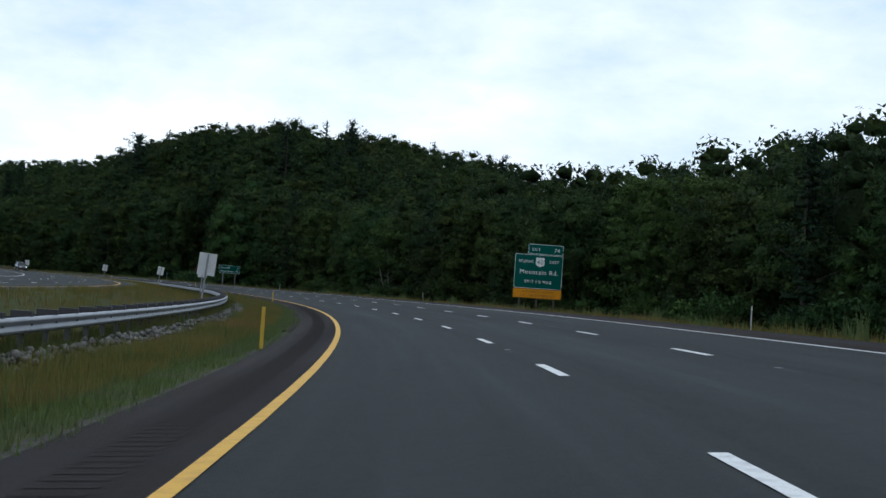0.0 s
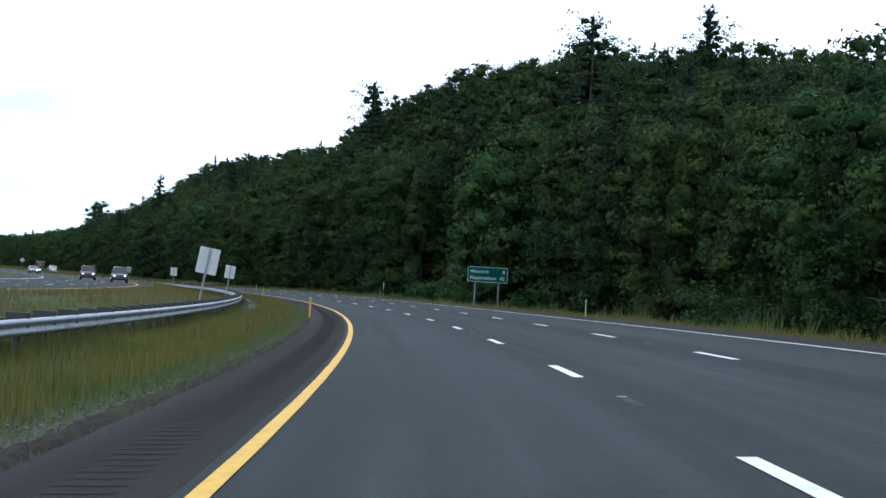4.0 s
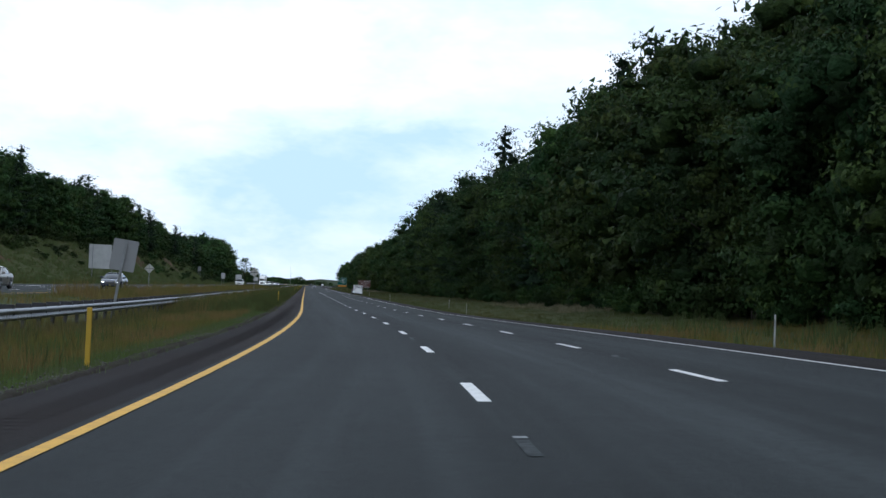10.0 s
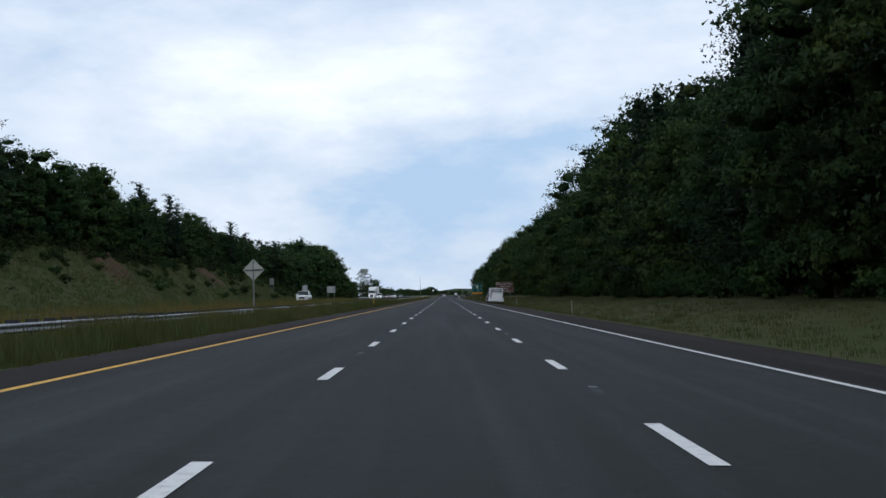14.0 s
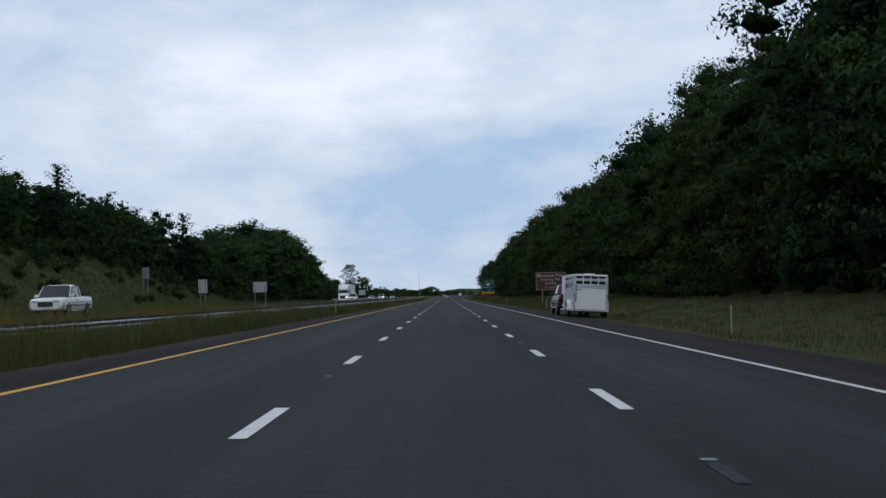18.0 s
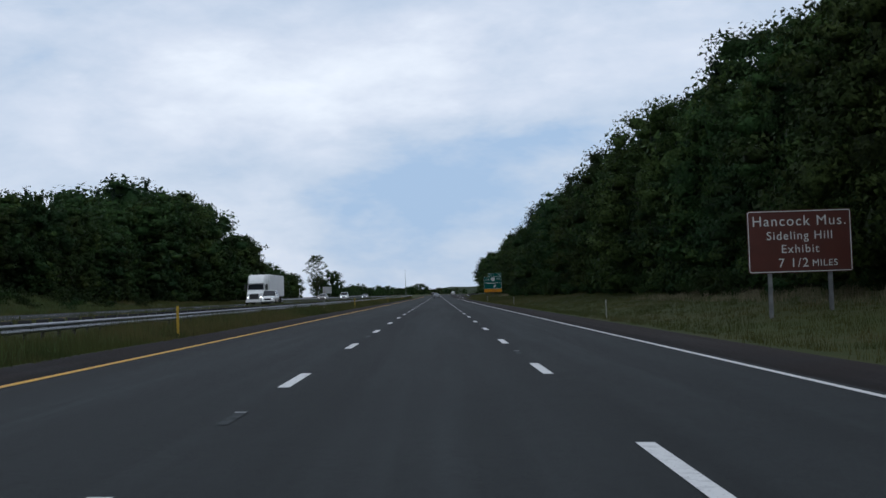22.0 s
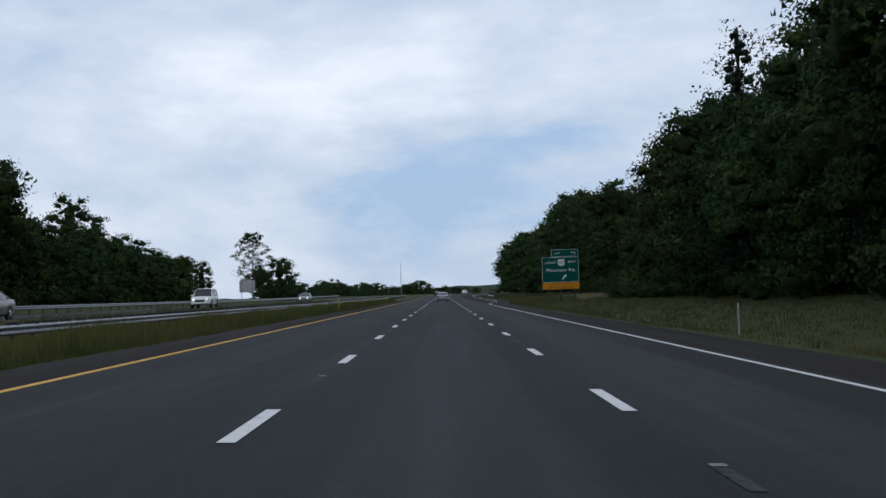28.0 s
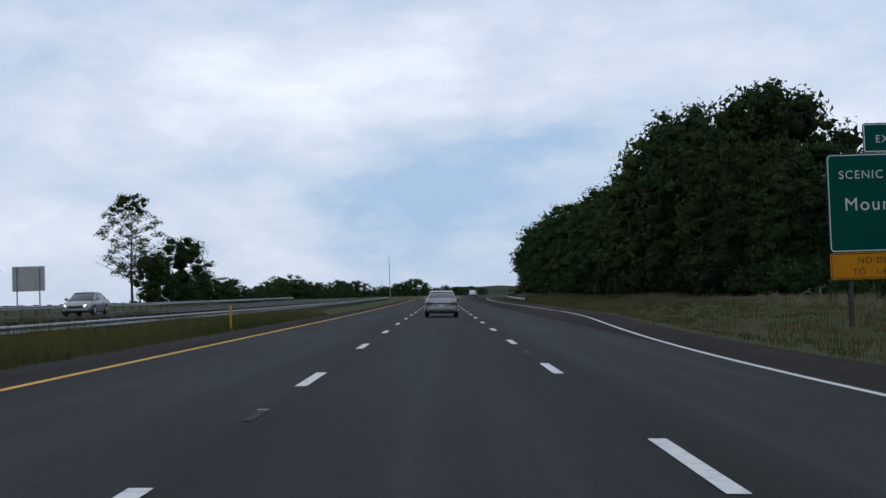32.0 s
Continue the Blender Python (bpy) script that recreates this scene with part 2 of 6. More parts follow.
def wheel_tracks(mat):
    """Long faint streaks along the lanes: polished wheel tracks, oil and old joints."""
    nt = mat.node_tree
    N, L = nt.nodes.new, nt.links.new
    b = nt.nodes["Principled BSDF"]
    last = b.inputs["Base Color"].links[0].from_socket
    uv = N("ShaderNodeUVMap")
    uv.uv_map = "along"
    for scale, low, high, value in (((0.018, 0.62, 1), 0.42, 0.62, 0.76), ((0.05, 2.1, 1), 0.48, 0.70, 1.32), ((0.006, 0.27, 1), 0.45, 0.6, 1.12)):
        mp = N("ShaderNodeMapping")
        mp.inputs["Scale"].default_value = scale
        L(uv.outputs[0], mp.inputs[0])
        n = N("ShaderNodeTexNoise")
        n.inputs["Scale"].default_value = 1.0
        n.inputs["Detail"].default_value = 3
        L(mp.outputs[0], n.inputs["Vector"])
        r = N("ShaderNodeMapRange")
        r.inputs["From Min"].default_value = low
        r.inputs["From Max"].default_value = high
        r.inputs["To Min"].default_value = 1.0
        r.inputs["To Max"].default_value = value
        L(n.outputs[0], r.inputs["Value"])
        h = N("ShaderNodeHueSaturation")
        L(r.outputs[0], h.inputs["Value"])
        L(last, h.inputs["Color"])
        last = h.outputs[0]
    # each lane is a little darker along its edges
    cut = N("ShaderNodeSeparateXYZ")
    L(uv.outputs[0], cut.inputs[0])
    turn = N("ShaderNodeMath")
    turn.operation = "MULTIPLY"
    turn.inputs[1].default_value = 2 * math.pi / 3.72
    L(cut.outputs["Y"], turn.inputs[0])
    wave = N("ShaderNodeMath")
    wave.operation = "COSINE"
    L(turn.outputs[0], wave.inputs[0])
    r = N("ShaderNodeMapRange")
    r.inputs["From Min"].default_value = -1.0
    r.inputs["To Min"].default_value = 1.13
    r.inputs["To Max"].default_value = 0.88
    L(wave.outputs[0], r.inputs["Value"])
    h = N("ShaderNodeHueSaturation")
    L(r.outputs[0], h.inputs["Value"])
    L(last, h.inputs["Color"])
    L(h.outputs[0], b.inputs["Base Color"])


wheel_tracks(ASPHALT)
wheel_tracks(SHOULDER)

# ---------------------------------------------------------------- the road's line
# s runs along the yellow edge line, v to the right of it
S0, S1 = -600, 2600
SS = np.arange(S0, S1, 1.0)
CURVE = np.interp(SS, [0, 70, 140, 200, 330, 428], [0.00193, 0.00175, 0.00158, 0.0016, 0.00173, 0])
CURVE[SS < -250] = 0
CURVE[SS > 1270] = -0.0007
CURVE[SS > 1700] = 0
HEAD = np.concatenate([[0], np.cumsum((CURVE[1:] + CURVE[:-1]) / 2)])
HEAD += radians(0.1) - HEAD[-S0]
MIDH = (HEAD[1:] + HEAD[:-1]) / 2
LX = np.concatenate([[0], np.cumsum(-np.sin(MIDH))])
LY = np.concatenate([[0], np.cumsum(np.cos(MIDH))])
LX -= LX[-S0] + 1.66
LY -= LY[-S0]
GRADE = np.tan(np.radians(np.interp(SS, [-100, 0, 66, 166, 268, 370, 470, 1000, 1100, 1300, 1600], [0.15, 0.15, 0.12, 0.25, 0.35, 0.42, 0.6, 0.65, 0.65, 0.9, 0.3])))
LZ = np.concatenate([[0], np.cumsum((GRADE[1:] + GRADE[:-1]) / 2)])
LZ -= LZ[-S0]
BANK = np.tan(np.radians(np.interp(SS, [-100, 66, 166, 205, 268, 318, 345, 370, 400, 430, 460, 2000], [3.85, 3.8, 3.0, 2.45, 2.15, 2.2, 1.9, 0.95, -0.2, -1.2, -1.7, -1.8])))
OPP_IN, OPP_OUT = -14.5, -25.3


def ease(x, a, b):
    q = np.clip((x - a) / (b - a), 0, 1)
    return q * q * (3 - 2 * q)


def knots(s, *pairs):
    return np.interp(s, [p[0] for p in pairs], [p[1] for p in pairs])


def wobble(x, y, scale, amount):
    return amount * (np.sin(x / scale + 1.3 * np.sin(y / scale * 0.7)) + np.sin(y / scale * 1.31 + 2.1 + np.sin(x / scale * 0.53))) / 2


def right_edge(s):
    return 13.3 + 3.9 * ease(s, 1060, 1145)


def right_tree_line(s):
    return knots(s, (-100, 34), (60, 31), (170, 29), (260, 27), (300, 26), (400, 26), (450, 28), (700, 28), (900, 27), (1060, 27), (1120, 33), (1250, 34), (1400, 26), (1500, 19))


def canopy(s, off):
    """Height of the wood's roof over the road, off metres behind its edge on the right."""
    c4 = knots(s, (-100, 14.9), (-60, 14.9), (-20, 14.8), (20, 14.5), (60, 13.8), (100, 13.8), (140, 13.7), (180, 15.4), (220, 16.9), (260, 19.3), (300, 22.2), (340, 24.3), (380, 20.5), (420, 17.9), (460, 24.6), (500, 20.5), (540, 21.0), (580, 19.6), (620, 23.2), (660, 22.6), (700, 20.0), (740, 18.7), (780, 18.8), (820, 19.3), (860, 18.9), (900, 18.6), (940, 19.4), (980, 18.1), (1020, 17.8), (1060, 19.0))
    c25 = knots(s, (-100, 21.0), (-60, 21.2), (-20, 21.5), (20, 21.7), (60, 21.8), (100, 21.8), (140, 20.2), (180, 22.1), (220, 24.3), (260, 30.1), (300, 34.6), (340, 43.1), (380, 46.0), (420, 41.7), (460, 34.6), (500, 34.5), (540, 33.5), (580, 32.3), (620, 31.5), (660, 33.5), (700, 32.1), (740, 28.7), (780, 26.5), (820, 24.9), (860, 23.8), (900, 23.0), (940, 23.7), (980, 22.5), (1020, 21.5), (1060, 20.9))
    c45 = knots(s, (-100, 22.0), (-60, 22.3), (-20, 22.5), (20, 22.7), (60, 22.9), (100, 23.0), (140, 21.8), (180, 21.3), (220, 23.9), (260, 27.8), (300, 40.8), (340, 47.0), (380, 50.1), (420, 50.0), (460, 47.8), (500, 44.5), (540, 45.0), (580, 46.5), (620, 48.1), (660, 49.6), (700, 44.0), (740, 37.8), (780, 32.8), (820, 29.0), (860, 26.0), (900, 23.1), (940, 22.4), (980, 21.8), (1020, 21.1), (1060, 20.5))
    near = c4 + (c25 - c4) * np.clip((off - 4) / 21, 0, 1)
    return near + (c45 - c25) * np.clip((off - 25) / 20, 0, 1) - np.clip(off - 45, 0, 200) * 0.06


def left_canopy(s):
    """Height of the wood's roof over the road behind the opposite carriageway."""
    return knots(s, (300, 13.0), (400, 16.6), (480, 19.5), (520, 20.7), (560, 22.0), (580, 20.3), (600, 20.7), (620, 22.9), (640, 21.9), (660, 19.7), (680, 20.1), (700, 19.6), (720, 18.9), (740, 17.9), (760, 18.5), (780, 17.1), (800, 16.8), (820, 18.8), (840, 13.5), (860, 14.9), (880, 15.6), (900, 16.2), (920, 14.5), (940, 21.4), (960, 23.5), (980, 22.6), (1000, 21.7), (1020, 17.4), (1036, 14.6), (1060, 13.2), (1080, 12.4), (1100, 11.0), (1120, 12.0), (1140, 10.5), (1160, 10.7), (1180, 11.3))


def left_bank(s):
    return knots(s, (-300, 2), (100, 3), (170, 8), (270, 8), (330, 4), (450, 5), (560, 7.5), (632, 8), (700, 7.5), (766, 7.5), (790, 5.5), (815, 3.6), (855, 2), (920, 0.5), (2000, 0))


def left_tree_line(s):
    return knots(s, (-200, -60), (300, -50), (450, -50), (650, -43), (760, -41), (1000, -41), (1200, -42))


def height(s, v):
    """The height of the ground over the road line's own, for arrays of s and v."""
    b = np.interp(s, SS, BANK)
    vl, vr = -1.5, right_edge(s)
    v, s = np.broadcast_arrays(np.asarray(v, float), np.asarray(s, float))
    z = np.clip(v, vl, vr) * b
    dl = np.maximum(vl - v, 0)
    median = -0.22 * ease(dl, 0, 2.5)
    opp = 0.45 - vl * b * 1.0
    z = z + np.where(v < vl, median + (opp - median) * ease(v, -7.5, -12.0), 0)
    # bank on the far side of the opposite carriageway
    lt = left_tree_line(s)
    z = z + np.where(v < -29, left_bank(s) * ease(v, -30.5, lt - 1) + 0.06 * np.maximum(lt - 6 - v, 0) * np.minimum(left_bank(s) / 5, 1), 0)
    # verge and hill to the right
    dr = np.maximum(v - vr, 0)
    rt = right_tree_line(s)
    lift = knots(s, (0, -0.9), (121, -1.0), (290, -0.5), (420, 0.9), (900, 1.1), (1000, 0.7))
    z = z + np.where(v > vr, -0.15 * ease(dr, 0, 2) + lift * ease(v, vr + 1.5, rt), 0)
    hill = np.maximum(canopy(s, v - rt) - 16, 0) * (1 - ease(s, 1040, 1110)) * ease(v - rt, -2, 22)
    # the cutting with the bare face
    cut = 8.5 * ease(v - rt, 1.5, 9.5) * ease(s, 284, 300) * (1 - ease(s, 322, 338))
    z = z + np.where(v > rt - 2, np.maximum(hill, cut), 0)
    far = np.maximum(np.abs(v) - 20, 0)
    z = z + np.where((v > vr + 2) | (v < -30), wobble(s, v, 9, 0.35) * np.clip(far / 15, 0, 1), 0)
    return z


def place(s, v, dz=0.0):
    """World coordinates of points (arrays) at s, v, dz above the ground."""
    s, v = np.asarray(s, float), np.asarray(v, float)
    h = np.interp(s, SS, HEAD)
    x = np.interp(s, SS, LX) + v * np.cos(h)
    y = np.interp(s, SS, LY) + v * np.sin(h)
    z = np.interp(s, SS, LZ) + height(s, v) + dz
    return np.stack([x, y, z], -1)


def spot(s, v, dz=0.0, turn=0.0):
    """The pose of a thing on the ground at s, v, facing along the road (its y ahead), turned by so many degrees to the left."""
    p = place(s, v, dz)
    return Matrix.Translation(p) @ Matrix.Rotation(float(np.interp(s, SS, HEAD)) + radians(turn), 4, "Z")


# ---------------------------------------------------------------- mesh helpers
def mesh_object(name, verts, faces, mat, parent=None, smooth=False):
    me = bpy.data.meshes.new(name)
    me.from_pydata([tuple(p) for p in verts], [], [tuple(int(i) for i in f) for f in faces])
    for m in (mat if isinstance(mat, (list, tuple)) else [mat]):
        me.materials.append(m)
    if smooth:
        me.polygons.foreach_set("use_smooth", [True] * len(me.polygons))
    ob = new(name, me)
    if parent:
        ob.parent = parent
    return ob


def raw_mesh(name, verts, quads, mat, smooth=False):
    """A mesh object out of numpy arrays, all faces with the same number of corners."""
    me = bpy.data.meshes.new(name)
    n = quads.shape[1]
    me.vertices.add(len(verts))
    me.vertices.foreach_set("co", np.ascontiguousarray(verts, dtype=np.float32).ravel())
    me.loops.add(quads.size)
    me.loops.foreach_set("vertex_index", np.ascontiguousarray(quads, dtype=np.int32).ravel())
    me.polygons.add(len(quads))
    me.polygons.foreach_set("loop_start", np.arange(0, quads.size, n, dtype=np.int32))
    if smooth:
        me.polygons.foreach_set("use_smooth", np.ones(len(quads), dtype=bool))
    me.update(calc_edges=True)
    me.materials.append(mat)
    return me


def grid_strip(name, s_list, v_list, dz, mat, bend=None):
    """A sheet over s and v lying dz over the ground."""
    s, v = np.meshgrid(np.asarray(s_list, float), np.asarray(v_list, float), indexing="ij")
    if bend is not None:
        v = v + bend(s)
    p = place(s.ravel(), v.ravel(), dz)
    a, b = s.shape
    i = np.arange(a * b).reshape(a, b)
    q = np.stack([i[:-1, :-1], i[:-1, 1:], i[1:, 1:], i[1:, :-1]], -1).reshape(-1, 4)
    ob = new(name, raw_mesh(name, p, q, mat, True))
    uv = ob.data.uv_layers.new(name="along")
    uv.data.foreach_set("uv", np.stack([s.ravel()[q.ravel()], v.ravel()[q.ravel()]], -1).astype(np.float32).ravel())
    return ob


def part(name, bm, mat, parent=None, label=""):
    me = bpy.data.meshes.new(name)
    bm.to_mesh(me)
    bm.free()
    me.materials.append(mat)
    ob = new(name, me)
    if parent:
        ob.parent = parent
    if label:
        ob["label"] = label
    return ob


def thing(name, m, label, category, group="", kind=""):
    ob = new(name)
    ob.empty_display_size = 0.2
    ob.matrix_world = m
    return tagged(ob, label, category, group, kind)


def box(bm, x0, x1, y0, y1, z0, z1, bevel=0.0):
    r = bmesh.ops.create_cube(bm, size=1)
    for w in r["verts"]:
        w.co = Vector(((x0 + x1) / 2 + w.co.x * (x1 - x0), (y0 + y1) / 2 + w.co.y * (y1 - y0), (z0 + z1) / 2 + w.co.z * (z1 - z0)))
    if bevel:
        es = {e for w in r["verts"] for e in w.link_edges}
        bmesh.ops.bevel(bm, geom=list(es), offset=bevel, segments=2, affect="EDGES", profile=0.5)
    return bm


def box_bm(*a, **k):
    return box(bmesh.new(), *a, **k)


# ---------------------------------------------------------------- ground and roads
def build_ground():
    s = np.concatenate([np.arange(-600, -60, 20), np.arange(-60, 1200, 4), np.arange(1200, 2590, 20)])
    v = np.concatenate([[-230, -180, -140, -110, -90, -75, -65, -58], np.arange(-53, -29, 2.0), [-29, -28.5, -14, -13, -12, -11, -10, -9, -8, -7, -6, -5, -4, -3, -2.2, -1.51],
                        [13.3, 14.3, 15.6, 16.6, 18], np.arange(19, 60, 2.5), [62, 70, 80, 95, 115, 140, 180, 240, 320, 450]])
    ob = grid_strip("ground", s, v, -0.012, GROUND)
    ob.data.materials.append(SOIL)
    sm, vm = np.meshgrid((s[1:] + s[:-1]) / 2, (v[1:] + v[:-1]) / 2, indexing="ij")
    wooded = ((vm > right_tree_line(sm) + 0.5) & (vm < right_tree_line(sm) + 85) & (sm > -70) & (sm < 1075)) | ((vm < left_tree_line(sm) - 1) & (vm > left_tree_line(sm) - 26) & (sm > 140) & (sm < 1180))
    ob.data.polygons.foreach_set("material_index", wooded.ravel().astype(np.int32))
    tagged(ob, "uneven grassy ground rising into wooded hillsides", "ground", kind="structure")
    far = bmesh.new()
    bmesh.ops.create_circle(far, cap_ends=True, segments=64, radius=4200)
    ob = part("ground_distance", far, GROUND)
    ob.location = (-500, 500, -9)
    tagged(ob, "far flat land out to the horizon", "ground", kind="structure")


def build_roads():
    s = np.arange(-300, 2000, 4.0)
    road = grid_strip("road", s, [-0.1, 2, 5.4, 8, 11.25], 0.0, ASPHALT)
    tagged(road, "dark worn asphalt motorway carriageway with three lanes", "road", kind="structure")
    sh = grid_strip("shoulder_left", s, [-1.5, -0.85, -0.1], 0.0, SHOULDER)
    tagged(sh, "darker asphalt shoulder beside the yellow line", "shoulder", kind="structure")
    ss, vv = np.meshgrid(s, np.linspace(0, 1, 5), indexing="ij")
    p = place(ss.ravel(), (11.25 + vv * (right_edge(ss) - 11.25)).ravel(), 0.0)
    i = np.arange(ss.size).reshape(ss.shape)
    q = np.stack([i[:-1, :-1], i[:-1, 1:], i[1:, 1:], i[1:, :-1]], -1).reshape(-1, 4)
    sh = new("shoulder_right", raw_mesh("shoulder_right", p, q, SHOULDER, True))
    sh.data.uv_layers.new(name="along").data.foreach_set("uv", np.stack([ss.ravel()[q.ravel()], 12 + 2 * vv.ravel()[q.ravel()]], -1).astype(np.float32).ravel())
    tagged(sh, "asphalt shoulder beside the white edge line", "shoulder", kind="structure")
    opp = grid_strip("road_opposite", s, np.linspace(-28.4, -13.2, 6), 0.004, ASPHALT)
    tagged(opp, "asphalt carriageway of the opposite direction", "road", kind="structure")


def line_strip(name, s0, s1, v, width, mat, bend=None, step=4.0):
    n = max(2, int((s1 - s0) / step) + 1)
    ob = grid_strip(name, np.linspace(s0, s1, n), [v - width / 2, v + width / 2], 0.009, mat, bend)
    return tagged(ob, kind="structure", category="road marking")




def dash_shift(s, v):
    """The outer lane line is longer round the bend, so its dashes fall further on."""
    return knots(s, (0, 3.35), (30, 3.2), (170, 2.3), (240, 2.0), (310, 1.5), (370, 0.75), (430, 0.3), (520, 0.0)) if v > 6 else 0.0


def build_markings():
    line_strip("edge_line_yellow", -300, 1990, 0, 0.145, PAINT_YELLOW, bend=lambda s: knots(s, (-20, 0.0), (50, 0.0), (100, 0.05), (220, 0.1), (290, 0.16), (330, 0.09), (400, 0.08), (460, 0.0)))["label"] = "solid yellow edge line, worn paint"
    line_strip("edge_line_white", -300, 1990, 11.16, 0.13, PAINT_WHITE, bend=lambda s: 3.6 * ease(s, 1055, 1135) - 0.16 * ease(s, 430, 500))["label"] = "solid white edge line that widens for the exit"
    line_strip("edge_line_yellow_opposite", -300, 1990, OPP_IN, 0.18, PAINT_YELLOW)["label"] = "solid yellow edge line of the opposite carriageway"
    line_strip("edge_line_white_opposite", -300, 1990, OPP_OUT, 0.18, PAINT_WHITE, bend=lambda s: 3.5 * ease(s, 430, 560))["label"] = "solid white edge line of the opposite carriageway"
    for v, start, lo, hi in ((3.75, 6.55, -40, 1400), (7.45, 9.35, -40, 1400), (OPP_IN - 3.6, 2, -40, 1100), (OPP_IN - 7.2, 5, -40, 1100)):
        k = 0
        while lo + k * 12.192 < hi:
            a = start - 36.576 + k * 12.192
            a = a + dash_shift(a, v)
            ob = line_strip("lane_dash", a, a + 3.05, v, 0.16, PAINT_WHITE, step=1.5)
            tagged(ob, "white lane dash, worn thermoplastic paint", group="lane dashes", kind="structure")
            k += 1


def build_road_wear():
    for v, first in ((3.75, 74.9 - 97.536), (7.45, 77.05 + 12.192 - 97.536)):
        k = 0
        while first + k * 24.384 < 1200:
            a = first + k * 24.384
            a = a + dash_shift(a, v)
            tagged(grid_strip("marker_slot", [a, a + 1.1], [v - 0.06, v + 0.06], 0.007, SLOT), "scuffed recessed slot of a road marker between the dashes", "road marking", "marker slots", "structure")
            tagged(grid_strip("road_reflector", [a + 1.1, a + 1.25], [v - 0.06, v + 0.06], 0.016, DULL_LENS), "small dull road reflector in its slot", "road marking", "road reflectors", "structure")
            k += 1


build_ground()
build_road_wear()
build_roads()
build_markings()


# ---------------------------------------------------------------- trees
def unit(v):
    return v / np.maximum(np.linalg.norm(v, axis=1), 1e-6)[:, None]


ICO_T = (1 + 5 ** 0.5) / 2
ICO_V = unit(np.array([(-1, ICO_T, 0), (1, ICO_T, 0), (-1, -ICO_T, 0), (1, -ICO_T, 0), (0, -1, ICO_T), (0, 1, ICO_T), (0, -1, -ICO_T), (0, 1, -ICO_T), (ICO_T, 0, -1), (ICO_T, 0, 1), (-ICO_T, 0, -1), (-ICO_T, 0, 1)]))
ICO_F = np.array([(i, j, k) for i, j, k in itertools.combinations(range(12), 3) if max(np.linalg.norm(ICO_V[i] - ICO_V[j]), np.linalg.norm(ICO_V[j] - ICO_V[k]), np.linalg.norm(ICO_V[i] - ICO_V[k])) < 1.1])
for f in ICO_F:
    if np.dot(np.cross(ICO_V[f[1]] - ICO_V[f[0]], ICO_V[f[2]] - ICO_V[f[0]]), ICO_V[f].sum(0)) < 0:
        f[1], f[2] = f[2], f[1]


def leaf_cloud(rng, centres, radii, count, size):
    """Small leaf sprays on the skin of lumps: vertices, triangles and soft normals."""
    w = radii.prod(1) ** (2 / 3)
    pick = rng.choice(len(centres), count, p=w / w.sum())
    d = unit(rng.normal(size=(count, 3)))
    d[:, 2] = np.where(d[:, 2] < -0.35, -d[:, 2] * 0.6, d[:, 2])
    c = centres[pick] + d * radii[pick] * rng.uniform(0.5, 1.2, (count, 1))
    n = unit(d + rng.normal(size=(count, 3)) * 0.45)
    n *= np.where((n * d).sum(1) < 0, -1, 1)[:, None]
    t = unit(np.cross(n, rng.normal(size=(count, 3))))
    b = np.cross(n, t)
    sz = size * rng.uniform(0.45, 1.35, (count, 1))
    v = np.stack([c + t * sz * 0.7, c + b * sz * 0.42 - t * sz * 0.35, c - b * sz * 0.42 - t * sz * 0.35], 1)
    soft_n = unit(d * 1.0 + n * 0.3)
    return v.reshape(-1, 3), np.arange(count * 3).reshape(-1, 3), np.repeat(soft_n, 3, 0)


def core_lumps(rng, centres, radii, shrink):
    """Closed uneven lumps inside the leaves, so that a crown is dense within."""
    vs, fs, ns = [], [], []
    ball, faces = ICO_V, ICO_F
    for k, (c, r) in enumerate(zip(centres, radii)):
        a = rng.uniform(0, 6.28)
        rot = np.array([[math.cos(a), -math.sin(a), 0], [math.sin(a), math.cos(a), 0], [0, 0, 1]])
        u = (ball * rng.uniform(0.62, 1.28, (len(ball), 1))) @ rot
        vs.append(c + u * r * shrink)
        ns.append(unit(u + rng.normal(0, 0.45, u.shape)))
        fs.append(faces + len(ball) * k)
    return np.concatenate(vs), np.concatenate(fs), np.concatenate(ns)


def leaves_and_core(rng, cs, rs, leaves, size, core=()):
    """Leaves on all lumps; core lists the closed lumps under them."""
    v, q, n = leaf_cloud(rng, cs, rs, leaves, size)
    if not len(core):
        return v, q, n
    core = np.array(core)
    v2, q2, n2 = core_lumps(rng, core[:, :3], core[:, 3:], 0.87)
    return np.concatenate([v, v2]), np.concatenate([q, q2 + len(v)]), np.concatenate([n, n2])


def leafy_mesh(name, v, q, n, mat):
    """A foliage mesh whose leaves are shaded with the lump that they grow on."""
    me = raw_mesh(name, v, q, mat, True)
    me.normals_split_custom_set_from_vertices(n.astype(np.float32))
    return me


